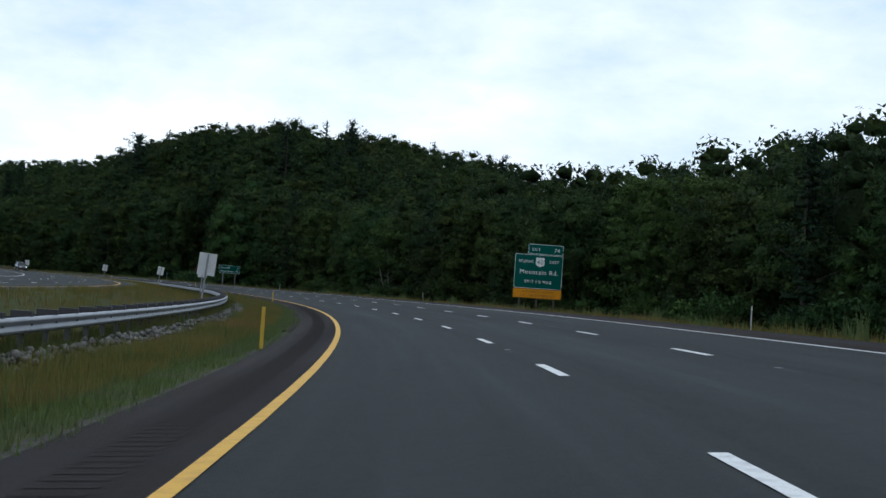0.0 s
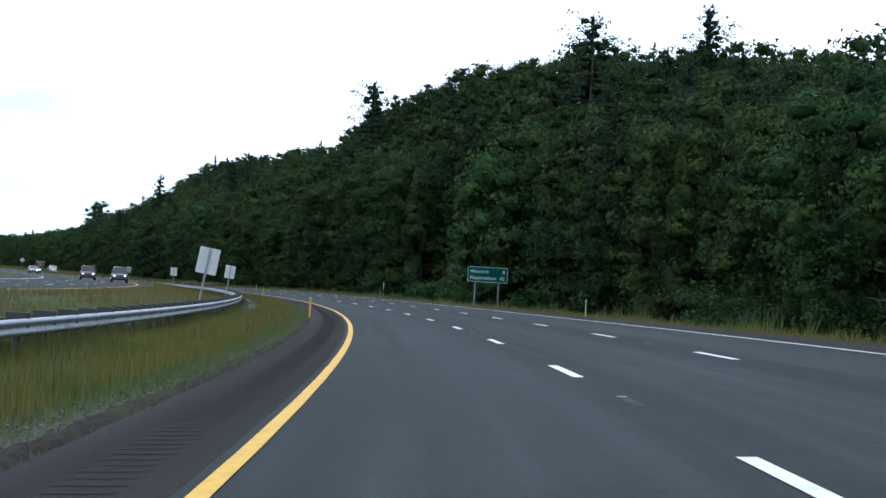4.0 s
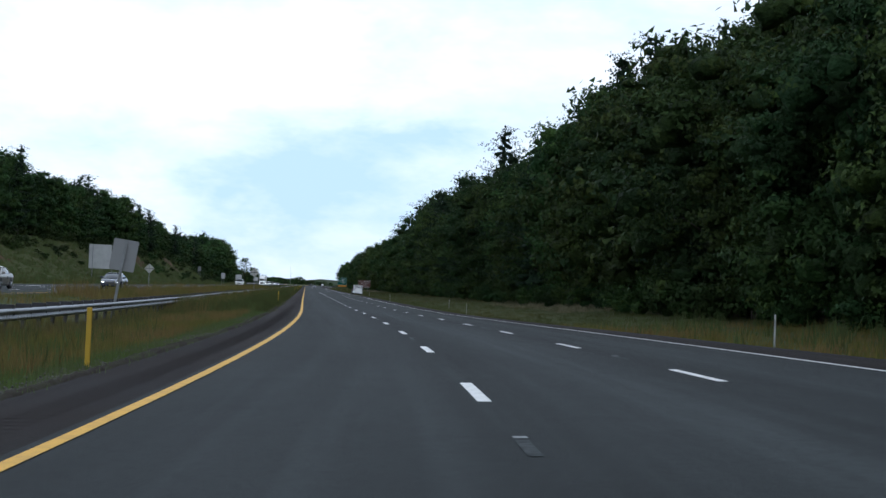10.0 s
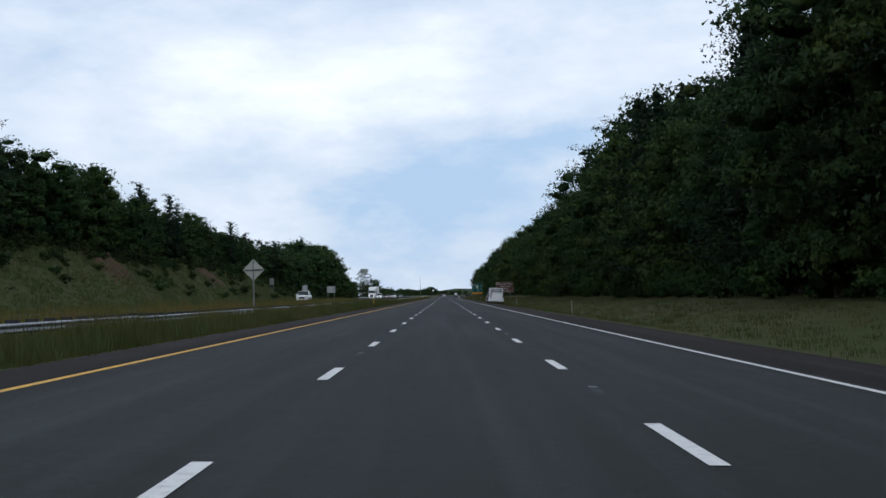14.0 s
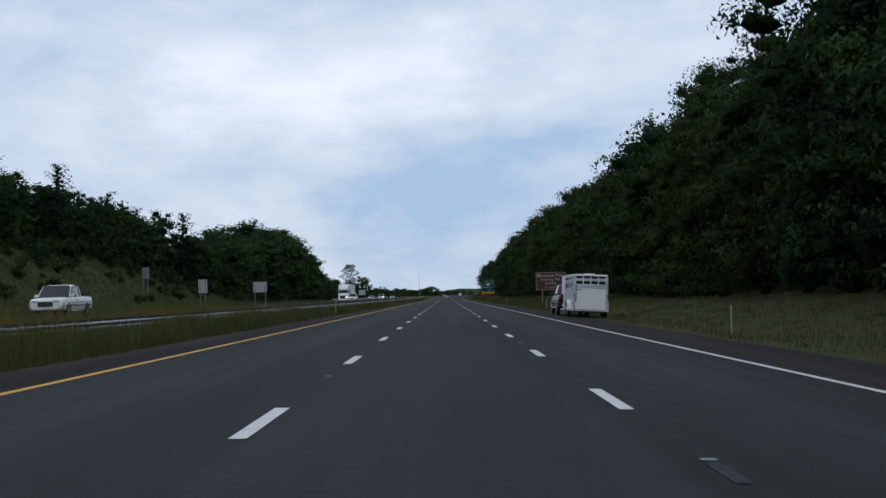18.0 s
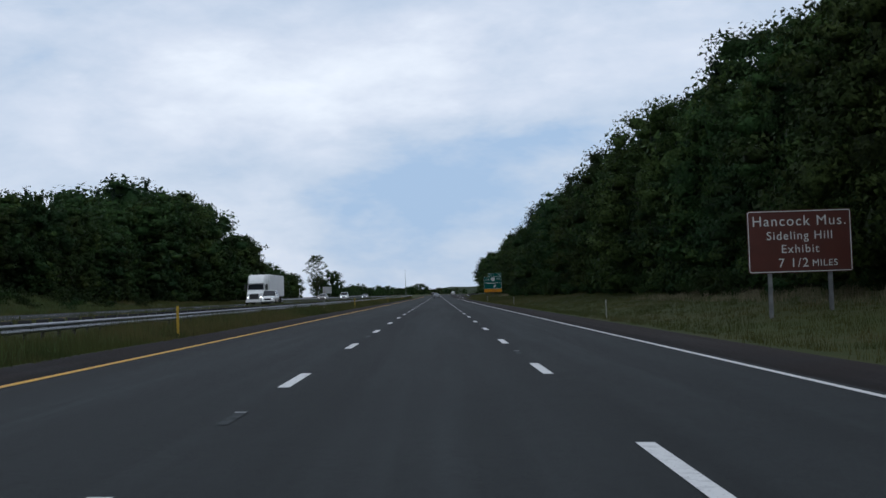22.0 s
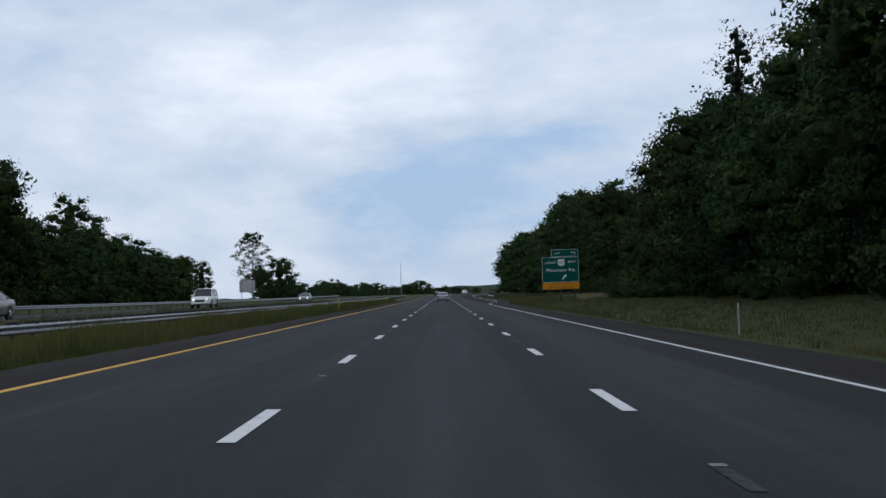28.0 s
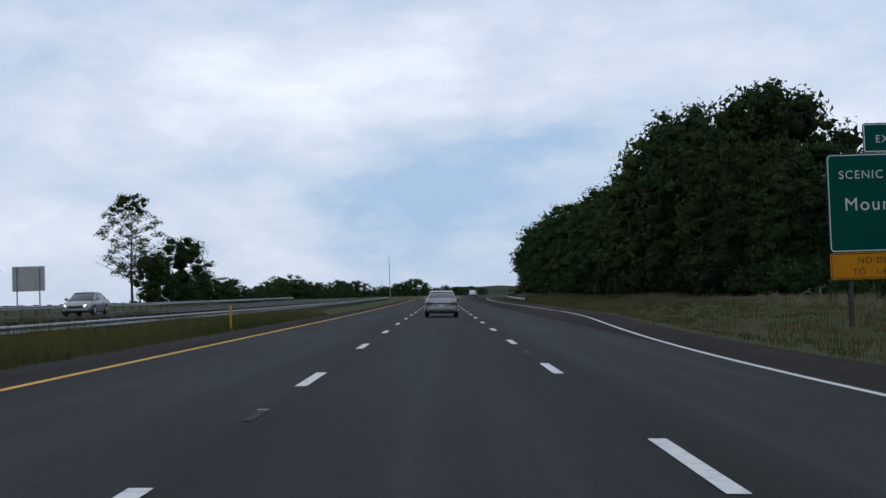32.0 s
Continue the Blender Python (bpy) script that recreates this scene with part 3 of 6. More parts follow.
def broadleaf(seed, tall, wide, leaves, size, lumps, low=0.2, airy=False):
    """A broadleaf crown over the origin: domes of leaves round an uneven outline."""
    rng = np.random.default_rng(seed)
    cs, rs = [], []
    lobes = rng.uniform(0, 2 * math.pi, 3)
    for k in range(lumps):
        f = low + (0.93 - low) * (k + rng.random()) / lumps
        prof = math.sin(math.pi * min(1, max(0.05, (f - low + 0.20) / (1.20 - low)))) ** 0.6
        a = k * 2.4 + rng.uniform(-0.7, 0.7)
        rad = wide / 2 * prof * rng.uniform(0.45, 0.95) * (1 + 0.25 * math.cos(a - lobes[0]) * math.cos(6 * f + lobes[1]))
        cs.append((rad * math.cos(a), rad * math.sin(a), f * tall))
        r = wide * rng.uniform(0.10, 0.205)
        rs.append((r * rng.uniform(0.8, 1.3), r, r * rng.uniform(0.55, 0.9)))
    stem = []
    if not airy:
        stem = [(*c, *(0.58 * x for x in r)) for c, r in zip(cs, rs)]
        stem += [(0, 0, tall * f, wide * w, wide * w, tall * 0.17) for f, w in ((low + 0.14, 0.17), (0.40, 0.19), (0.60, 0.16), (0.76, 0.10))]
    return leaves_and_core(rng, np.array(cs), np.array(rs), leaves, size, stem)


def conifer(seed, tall, wide, leaves, size, boughs=60):
    """A ragged pine: level boughs that carry needle tufts, with gaps."""
    rng = np.random.default_rng(seed)
    cs, rs, stem = [], [], []
    for k in range(boughs):
        f = 0.08 + 0.86 * k / boughs
        a = k * 2.4 + rng.uniform(-0.5, 0.5)
        ln = wide / 2 * (1.04 - f) ** 0.5 * rng.uniform(0.4, 1.3) * 1.15 + 0.3
        rise = rng.uniform(0.0, 0.35) + 0.35 * f
        for g in (0.3, 0.6, 0.92):
            c = (ln * g * math.cos(a), ln * g * math.sin(a), f * tall + g * ln * rise)
            r = (0.24 * ln + 0.25, 0.24 * ln + 0.25, 0.42 + 0.05 * ln)
            cs.append(c)
            rs.append(r)
            if g < 0.5:
                stem.append((*c, *(0.7 * x for x in r)))
    for f in (0.89, 0.93, 0.96):
        cs.append((rng.uniform(-0.3, 0.3), rng.uniform(-0.3, 0.3), tall * f))
        rs.append((0.8, 0.8, 0.7))
    stem += [(0, 0, tall * f, wide * 0.15 * (1.0 - f) + 0.12, wide * 0.15 * (1.0 - f) + 0.12, tall * 0.09) for f in (0.12, 0.26, 0.4, 0.54, 0.68, 0.8, 0.9)]
    return leaves_and_core(rng, np.array(cs), np.array(rs), leaves, size, stem)


def trunk_mesh(seed, tall, r, limbs, reach):
    """A tapered, slightly bent trunk with limbs, as one mesh."""
    rng = np.random.default_rng(seed)
    vs, fs = [], []

    def tube(p0, p1, r0, r1, sag):
        base = len(vs)
        p0, p1 = np.array(p0, float), np.array(p1, float)
        ax = (p1 - p0) / np.linalg.norm(p1 - p0)
        e1 = np.cross(ax, (0.3, 0.9, 0.1))
        e1 /= np.linalg.norm(e1)
        e2 = np.cross(ax, e1)
        for i in range(4):
            f = i / 3
            c = p0 + (p1 - p0) * f + np.array([sag[0], sag[1], 0]) * math.sin(f * math.pi)
            rr = r0 + (r1 - r0) * f
            for k in range(6):
                a = k * math.pi / 3
                vs.append(c + (e1 * math.cos(a) + e2 * math.sin(a)) * rr)
        for i in range(3):
            for k in range(6):
                fs.append((base + i * 6 + k, base + i * 6 + (k + 1) % 6, base + i * 6 + 6 + (k + 1) % 6, base + i * 6 + 6 + k))

    tube((0, 0, -0.8), (rng.uniform(-.4, .4), rng.uniform(-.4, .4), tall), r, r * 0.15, rng.uniform(-0.3, 0.3, 2))
    for k in range(limbs):
        f = rng.uniform(0.25, 0.85)
        a = k * 2.4 + rng.uniform(-.5, .5)
        ln = reach * (1.1 - f)
        tube((0, 0, f * tall), (ln * math.cos(a), ln * math.sin(a), f * tall + ln * 0.5), r * 0.4 * (1.1 - f), r * 0.06, (0, 0))
    return np.array(vs), np.array(fs)


TREES = []          # near trees: vertices, triangles, normals, kind, height
SIZES = (17, 20, 15, 22, 18, 13, 19, 16)
WIDTHS = (0.62, 0.5, 0.7, 0.52, 0.6, 0.85, 0.55, 0.66)
for k in range(8):
    TREES.append((*broadleaf(20 + k, SIZES[k], SIZES[k] * WIDTHS[k], 9500, 0.27, 46, low=0.04), "pale" if k in (2, 6) else "broad", SIZES[k]))
for k in range(3):
    TREES.append((*conifer(60 + k, (22, 18, 24)[k], (22, 18, 24)[k] * 0.40, 5200, 0.24, 64), "pine", (22, 18, 24)[k]))
for k in range(8):
    TREES.append((*broadleaf(220 + k, SIZES[k], SIZES[k] * WIDTHS[k], 3000, 0.40, 44, low=0.03), "pale" if k == 2 else "broad", SIZES[k]))
for k in range(3):
    TREES.append((*conifer(260 + k, (22, 18, 24)[k], (22, 18, 24)[k] * 0.40, 2200, 0.32, 46), "pine", (22, 18, 24)[k]))
MID_TREES, FAR_TREES = [], []      # lighter ones for the wooded slopes, and the lightest
SIZES = (17, 19, 15, 21, 14, 18, 16, 20)
for k in range(8):
    MID_TREES.append((*broadleaf(40 + k, SIZES[k], SIZES[k] * (0.62, 0.55, 0.7, 0.5, 0.72, 0.6, 0.66, 0.52)[k], 2100, 0.40, 30, low=0.10), "pale" if k == 4 else "broad", SIZES[k]))
    FAR_TREES.append((*broadleaf(140 + k, SIZES[k], SIZES[k] * (0.7, 0.6, 0.75, 0.6, 0.8, 0.66, 0.7, 0.6)[k], 1000, 0.46, 22, low=0.10), "broad", SIZES[k]))
for k in range(2):
    MID_TREES.append((*conifer(80 + k, 22, 8.0, 1150, 0.34, 34), "pine", 22))
    FAR_TREES.append((*conifer(180 + k, 22, 8.0, 620, 0.42, 26), "pine", 22))
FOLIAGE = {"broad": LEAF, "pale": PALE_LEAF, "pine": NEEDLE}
TREE_MESHES = {}


def make_tree(k, m, label, group, scale):
    v, q, n, kind, tall = TREES[k]
    if k not in TREE_MESHES:
        tv, tf = trunk_mesh(k, tall * 0.9, 0.2 + tall * 0.006, 7, tall * 0.25)
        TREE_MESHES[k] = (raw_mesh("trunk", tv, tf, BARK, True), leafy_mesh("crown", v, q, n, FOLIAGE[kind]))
    e = thing("pine_tree" if kind == "pine" else "tree", m @ Matrix.Scale(scale, 4), label, "tree", group)
    for nm, me in zip(("trunk", "crown"), TREE_MESHES[k]):
        o = new(nm, me)
        o.parent = e
    return e


def forest(name, spots, kinds, label, roof, trees, spread=1.0):
    """Many trees as one object for each kind of foliage; roof gives their tops' height over the road."""
    rng = np.random.default_rng(len(spots))
    groups = {}
    for (s, v), k in zip(spots, kinds):
        groups.setdefault(k, []).append((s, v))
    for want, mat in FOLIAGE.items():
        vs, qs, ns, n = [], [], [], 0
        for k, sv in groups.items():
            bv, bq, bn, kind, tall = trees[k]
            if kind != want:
                continue
            sv = np.array(sv)
            base = place(sv[:, 0], sv[:, 1])
            top = roof(sv[:, 0], sv[:, 1]) - height(sv[:, 0], sv[:, 1])
            for p, h in zip(base, top):
                up = max(h, 2.5) * (rng.uniform(1.05, 1.24) if want == "pine" else rng.uniform(0.88, 1.14)) / tall
                a, sc = rng.uniform(0, 6.28), up * rng.uniform(0.85, 1.2) * spread
                c, d = math.cos(a), math.sin(a)
                rot = np.array([[c, d, 0], [-d, c, 0], [0, 0, 1]])
                w = (bv * (sc, sc, up)) @ rot + p - (0, 0, 0.6)
                vs.append(w)
                ns.append(bn @ rot)
                qs.append(bq + n)
                n += len(bv)
        if vs:
            nm = {"broad": name, "pale": name.replace("forest", "pale_forest"), "pine": name.replace("forest", "pine_forest")}[want]
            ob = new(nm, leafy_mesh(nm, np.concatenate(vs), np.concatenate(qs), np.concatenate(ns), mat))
            tagged(ob, {"broad": label, "pale": "lighter yellow-green trees standing among the dark woods", "pine": "dark ragged pines standing among the broadleaf woods"}[want], "forest", kind="stuff")


def scatter(s0, s1, v_near, depth, gap, rng, sign=1):
    out = []
    s = s0
    while s < s1:
        d = 0.0
        while d < depth(s):
            ss, vv = s + rng.uniform(-0.45, 0.45) * gap, d + rng.uniform(-0.4, 0.4) * gap
            out.append((ss, float(v_near(ss)) + sign * vv))
            d += gap * (1 + d / 120)
        s += gap
    return out


def forked_tree(m):
    """A pale grey-green tree whose bare stems fork close over the ground."""
    e = thing("tree", m, "pale grey-green tree with bare forked stems behind the verge", "tree")
    for k, (a, lean) in enumerate(((0.4, 0.30), (2.4, 0.34), (4.3, 0.24), (5.5, 0.12))):
        tv, tf = trunk_mesh(500 + k, 8.5, 0.17, 6, 3.2)
        o = new("stem", raw_mesh("stem", tv, tf, PALE_BARK, True))
        o.parent = e
        o.rotation_euler = (-lean * math.sin(a), lean * math.cos(a), 0)
    rng = np.random.default_rng(510)
    cs, rs = [], []
    for k in range(46):
        f, a = rng.uniform(0.36, 0.95), k * 2.4
        rad = 3.9 * math.sin(math.pi * (f - 0.2) / 0.9) * rng.uniform(0.3, 1.0)
        cs.append((rad * math.cos(a), rad * math.sin(a), f * 12.0))
        r = rng.uniform(0.6, 1.35)
        rs.append((r, r, r * 0.75))
    core = [(*c, *(0.6 * x for x in r)) for c, r in zip(cs, rs) if c[2] > 5.5]
    o = new("crown", leafy_mesh("crown", *leaves_and_core(rng, np.array(cs), np.array(rs), 4200, 0.26, core), PALE_LEAF))
    o.parent = e


def build_woods():
    rng = np.random.default_rng(11)

    def edge_tree(s, v, roof, pine, label, group, light=0):
        k = light + (int(rng.integers(8, 11)) if pine else int(rng.integers(0, 8)))
        room = roof - float(height(s, v))
        make_tree(k, spot(s, v, 0, rng.uniform(0, 360)), label, group, max(room, 4) * (rng.uniform(0.95, 1.1) if pine else rng.uniform(0.77, 1.0)) / TREES[k][-1])

    # front row beside the verge
    s = 40.0
    while s < 1050:
        off = rng.uniform(-0.5, 3.5) + (4.5 if 246 < s < 276 or 110 < s < 124 else 12.5 if 288 < s < 322 else 0) + 3.5 * float(ease(s, 1005, 1030))
        pine = rng.random() < 0.14
        edge_tree(s, float(right_tree_line(s)) + off, float(canopy(s, off)), pine, "tall dark pine at the edge of the roadside wood" if pine else "broadleaf tree in full summer leaf at the roadside wood's edge", "roadside trees")
        s += rng.uniform(4.1, 6.6)
    for s, off, k, up in ((1077, 4.4, 9, 17.5), (1073, 6.6, 10, 21.5), (1069, 10.5, 8, 20.5), (1072, 14, 9, 19), (1063, 9.5, 3, 17), (1056, 7.5, 0, 18), (1060, 13, 1, 19)):
        v = float(right_tree_line(s)) + off
        make_tree(k, spot(s, v, 0, s * 7), "tall ragged pine at the end of the roadside wood", "roadside trees", up / TREES[k][-1])
    # single trees that stand out over the wood's roof
    for s, v, k, top in ((607, 41.3, 8, 37.5), (510, 47.6, 10, 39.5), (512, 43.6, 9, 36.8), (292, 41, 8, 39.5), (291, 57, 9, 42), (246, 71, 8, 31.5), (380, 38, 10, 43), (395, 44, 8, 44.5), (784, 47.8, 3, 36), (779, 44, 1, 33)):
        pine = k > 7
        make_tree(k, spot(s, v, 0, s * 3), "tall ragged pine standing out over the wood" if pine else "tall dark broadleaf tree standing out over the wood", "skyline trees", (top - float(height(s, v))) / TREES[k][-1])
    # pale many-stemmed tree behind the verge
    forked_tree(spot(190, 27.0))
    # the stand beyond the exit sign
    s = 1146.0
    while s < 1500:
        roof = float(knots(s, (1140, 11), (1158, 17), (1172, 26.5), (1200, 25.5), (1222, 22), (1260, 21), (1400, 20), (1500, 17)))
        for row in range(2 if s < 1190 else 1):
            edge_tree(s, float(right_tree_line(s)) + rng.uniform(0, 3) + 7 * row, roof, False, "broadleaf tree in the stand beyond the exit", "exit trees", 11)
        s += rng.uniform(5.5, 8.5)
    for s, v, up in ((1102, 47, 13), (1108, 53, 14), (1113, 44, 12), (1118, 49, 14.5), (1124, 41, 12), (1128, 46, 14), (1133, 52, 15), (1137, 40, 12), (1141, 45, 14), (1097, 52, 13), (1092, 57, 14)):
        edge_tree(s, v, up + 1.2, False, "broadleaf tree behind the exit sign", "exit trees", 11)
    # bank behind the opposite carriageway
    s = 335.0
    while s < 1178:
        pine = rng.random() < 0.3 and s < 830
        edge_tree(s, float(left_tree_line(s)) - rng.uniform(0, 4), float(left_canopy(s)), pine, "dark pine on the bank behind the opposite carriageway" if pine else "broadleaf tree on the bank behind the opposite carriageway", "bank trees", 11)
        s += rng.uniform(5.4, 8.2) if s < 900 else rng.uniform(6.5, 10)
    for s, v, roof in ((1043, -44, 19.0), (1048, -42, 20.6), (1053, -43.5, 18.2)):
        edge_tree(s, v, roof, False, "tall rounded broadleaf tree above the bank's low wood", "bank trees", 11)
    for s, v, k, sc in ((1249, -36.8, 5, 0.86), (1243, -40.5, 5, 0.6), (1268, -45, 7, 0.6), (1110, -46, 5, 0.8), (1125, -50, 5, 0.72), (1098, -46, 2, 0.78), (1114, -49, 1, 0.76), (1104, -50, 3, 0.8), (1119, -46, 0, 0.7)):
        make_tree(k + 11, spot(s, v, 0, s), "rounded broadleaf tree beyond the opposite carriageway", "far left trees", sc)
    # rounded trees at the crest where the road ends
    for s, v, k, tall in ((1578, -47, 5, 6.6), (1582, -44.5, 2, 7.6), (1588, -42, 5, 8.4), (1593, -38.5, 7, 6.6), (1628, -43, 5, 5.2), (1633, -40, 2, 6.4), (1640, -37, 5, 5.6), (1668, -41, 5, 4.8), (1674, -38, 2, 6.0), (1684, -35, 5, 5.2), (1560, -66, 5, 5), (1570, -58, 2, 4)):
        make_tree(k + 11, spot(s, v, -0.6, s) @ Matrix.Diagonal((1.35, 1.35, 1, 1)), "rounded dark tree on the crest at the road's end", "crest trees", tall / TREES[k + 11][-1])
    for s, v, k, sc in ((1101, -44, 2, 0.7), (1108, -43.5, 5, 0.72), (1116, -44, 7, 0.62), (1121, -43, 2, 0.55), (1128, -44, 5, 0.5)):
        make_tree(k + 11, spot(s, v, 0, s * 5), "rounded broadleaf tree beyond the opposite carriageway", "far left trees", sc)
    far_edge = lambda s: right_tree_line(s) + 6
    right = lambda s, v: canopy(s, v - right_tree_line(s))
    left = lambda s, v: left_canopy(s) * 0.97
    for name, spots, roof, trees in (
        ("forest_low", scatter(-60, 225, far_edge, lambda s: 60, 7.5, rng), right, FAR_TREES),
        ("forest_hillside", scatter(225, 470, far_edge, lambda s: 75, 6.4, rng), right, MID_TREES),
        ("forest_slope", scatter(470, 700, far_edge, lambda s: 46, 6.4, rng), right, MID_TREES),
        ("forest_ridge", scatter(700, 1056, far_edge, lambda s: 20, 6.4, rng), right, MID_TREES),
        ("forest_bank", scatter(150, 330, lambda s: left_tree_line(s), lambda s: 22, 8, rng, -1) + scatter(330, 1172, lambda s: left_tree_line(s) - 5, lambda s: 14, 6, rng, -1), left, FAR_TREES),
        ("forest_exit", scatter(1195, 1300, lambda s: right_tree_line(s) + 7, lambda s: 8, 7, rng) + scatter(1090, 1145, lambda s: 50 + 0 * s, lambda s: 12, 6, rng), lambda s, v: height(s, v) + knots(s, (1090, 14), (1145, 15), (1190, 22), (1222, 21), (1300, 19)), MID_TREES),
        ("forest_distance", scatter(1500, 1760, lambda s: -70 + 0 * s, lambda s: 12, 8, rng, -1) + scatter(1560, 1900, lambda s: 40 + 0 * s, lambda s: 30, 11, rng), lambda s, v: height(s, v) + 5.5 + 2 * np.sin(s * 0.05), FAR_TREES),
        ("forest_low_left", scatter(1262, 1470, lambda s: -36 + 0 * s, lambda s: 8, 4.4, rng, -1) + scatter(1085, 1180, lambda s: -56 + 0 * s, lambda s: 10, 6.5, rng, -1), lambda s, v: height(s, v) + 4.6 + 1.4 * np.sin(s * 0.07), FAR_TREES),
    ):
        spots = [p for p in spots if not (290 < p[0] < 322 and 20 < p[1] < right_tree_line(p[0]) + 13)]
        kinds = [int(rng.integers(8, 10)) if rng.random() < 0.11 and "low" not in name and "distance" not in name else int(rng.integers(0, 8)) for _ in spots]
        forest(name, spots, kinds, "dense dark green summer woodland on the slope", roof, trees, 1.5 if "distance" in name or "left" in name else 1.35 if "bank" in name else 1.0)


build_woods()


def distant_ridge():
    """A long wooded ridge far beyond the end of the road."""
    a, b = 60, 5
    x, y = np.meshgrid(np.linspace(-900, 620, a), np.linspace(-260, 260, b), indexing="ij")
    rise = 26 * np.exp(-((x - 300) / 420) ** 2) + 15 + 3 * np.sin(x / 47) + 2 * np.sin(x / 19 + 1)
    z = rise * np.cos(y / 260 * math.pi / 2) + 1.2 * np.sin(x / 7.0 + y)
    i = np.arange(a * b).reshape(a, b)
    q = np.stack([i[:-1, :-1], i[1:, :-1], i[1:, 1:], i[:-1, 1:]], -1).reshape(-1, 4)
    ob = new("backdrop_ridge", raw_mesh("backdrop_ridge", np.stack([x.ravel(), y.ravel(), z.ravel()], -1), q, LEAF, True))
    ob.matrix_world = spot(2560, -180, -8)
    tagged(ob, "low wooded ridge far beyond the road's end", "hill", kind="structure")


distant_ridge()


def airy_tree(m):
    """The thin tree with gaps between its leaves, left of the road's end."""
    e = thing("tree", m, "thin airy tree with sparse leaves and sky showing through", "tree")
    tv, tf = trunk_mesh(77, 15.5, 0.26, 26, 7.0)
    o = new("trunk", raw_mesh("trunk", tv, tf, BARK, True))
    o.parent = e
    rng = np.random.default_rng(78)
    cs, rs = [], []
    for k in range(95):
        f, a = 0.24 + 0.74 * (k + rng.random()) / 95, k * 2.4
        rad = 5.0 * math.sin(math.pi * min(0.97, (f - 0.12) / 0.92)) ** 0.8 * rng.uniform(0.35, 1.0)
        cs.append((rad * math.cos(a), rad * math.sin(a), f * 17))
        r = rng.uniform(0.6, 1.15)
        rs.append((r, r, r * 0.8))
    core = [(*c, *(0.6 * x for x in r)) for c, r in zip(cs, rs) if c[2] > 14.5]
    o = new("crown", leafy_mesh("crown", *leaves_and_core(rng, np.array(cs), np.array(rs), 6200, 0.27, core), PALE_LEAF))
    o.parent = e


airy_tree(spot(1237, -42, 0))


# ---------------------------------------------------------------- bushes and undergrowth
def bush_mesh(seed, wide, tall, leaves):
    rng = np.random.default_rng(seed)
    n = 12
    cs = np.stack([rng.uniform(-.35, .35, n) * wide, rng.uniform(-.35, .35, n) * wide, rng.uniform(0.15, 0.7, n) * tall], 1)
    rs = np.stack([rng.uniform(.16, .28, n) * wide] * 2 + [rng.uniform(.2, .35, n) * tall], 1)
    return leafy_mesh("bush", *leaves_and_core(rng, cs, rs, leaves, 0.20, [(0, 0, tall * 0.2, wide * 0.2, wide * 0.2, tall * 0.2)]), LEAF)


def build_bushes():
    rng = np.random.default_rng(21)
    meshes = [bush_mesh(300 + k, (3.2, 4.2, 2.6, 5.0)[k], (2.2, 3.0, 1.6, 3.6)[k], 1200) for k in range(4)]

    def bush(s, v, label, group, sc):
        o = new("bush", meshes[int(rng.integers(0, 4))])
        o.matrix_world = spot(s, v, -0.15, rng.uniform(0, 360)) @ Matrix.Scale(sc, 4)
        tagged(o, label, "bush", group)

    s = 60.0
    while s < 1064:
        if 235 < s < 275 or 105 < s < 123 or 283 < s < 313:
            s = s + 6
            continue
        bush(s, float(right_tree_line(s)) - rng.uniform(0.5, 3.0), "leafy green bush at the foot of the roadside wood", "wood edge bushes", rng.uniform(0.6, 1.15))
        s += rng.uniform(4.5, 8.5)
    s = 1090.0
    while s < 1330:
        bush(s, float(right_tree_line(s)) + rng.uniform(0.0, 4.0), "leafy green bush at the foot of the exit trees", "wood edge bushes", rng.uniform(0.7, 1.3))
        s += rng.uniform(2.6, 4.6)
    s = 520.0
    while s < 900:
        bush(s, float(left_tree_line(s)) + rng.uniform(1, 9), "scrubby green bush on the grass bank", "bank bushes", rng.uniform(0.5, 1.0))
        s += rng.uniform(12, 26)
    for s, v, sc in ((205, 21, 1.0), (176, 24, 1.25), (183, 22, 1.0), (100, 31, 1.5), (85, 27, 1.2), (70, 30, 1.6), (140, 29, 1.5), (1060, 30, 1.3), (1066, 31, 1.5), (1071, 32, 1.4), (1076, 31.5, 1.3), (1073, 34, 1.6), (1080, 35, 1.3)):
        bush(s, v, "big rounded bush beside the verge", "verge bushes", sc)


build_bushes()


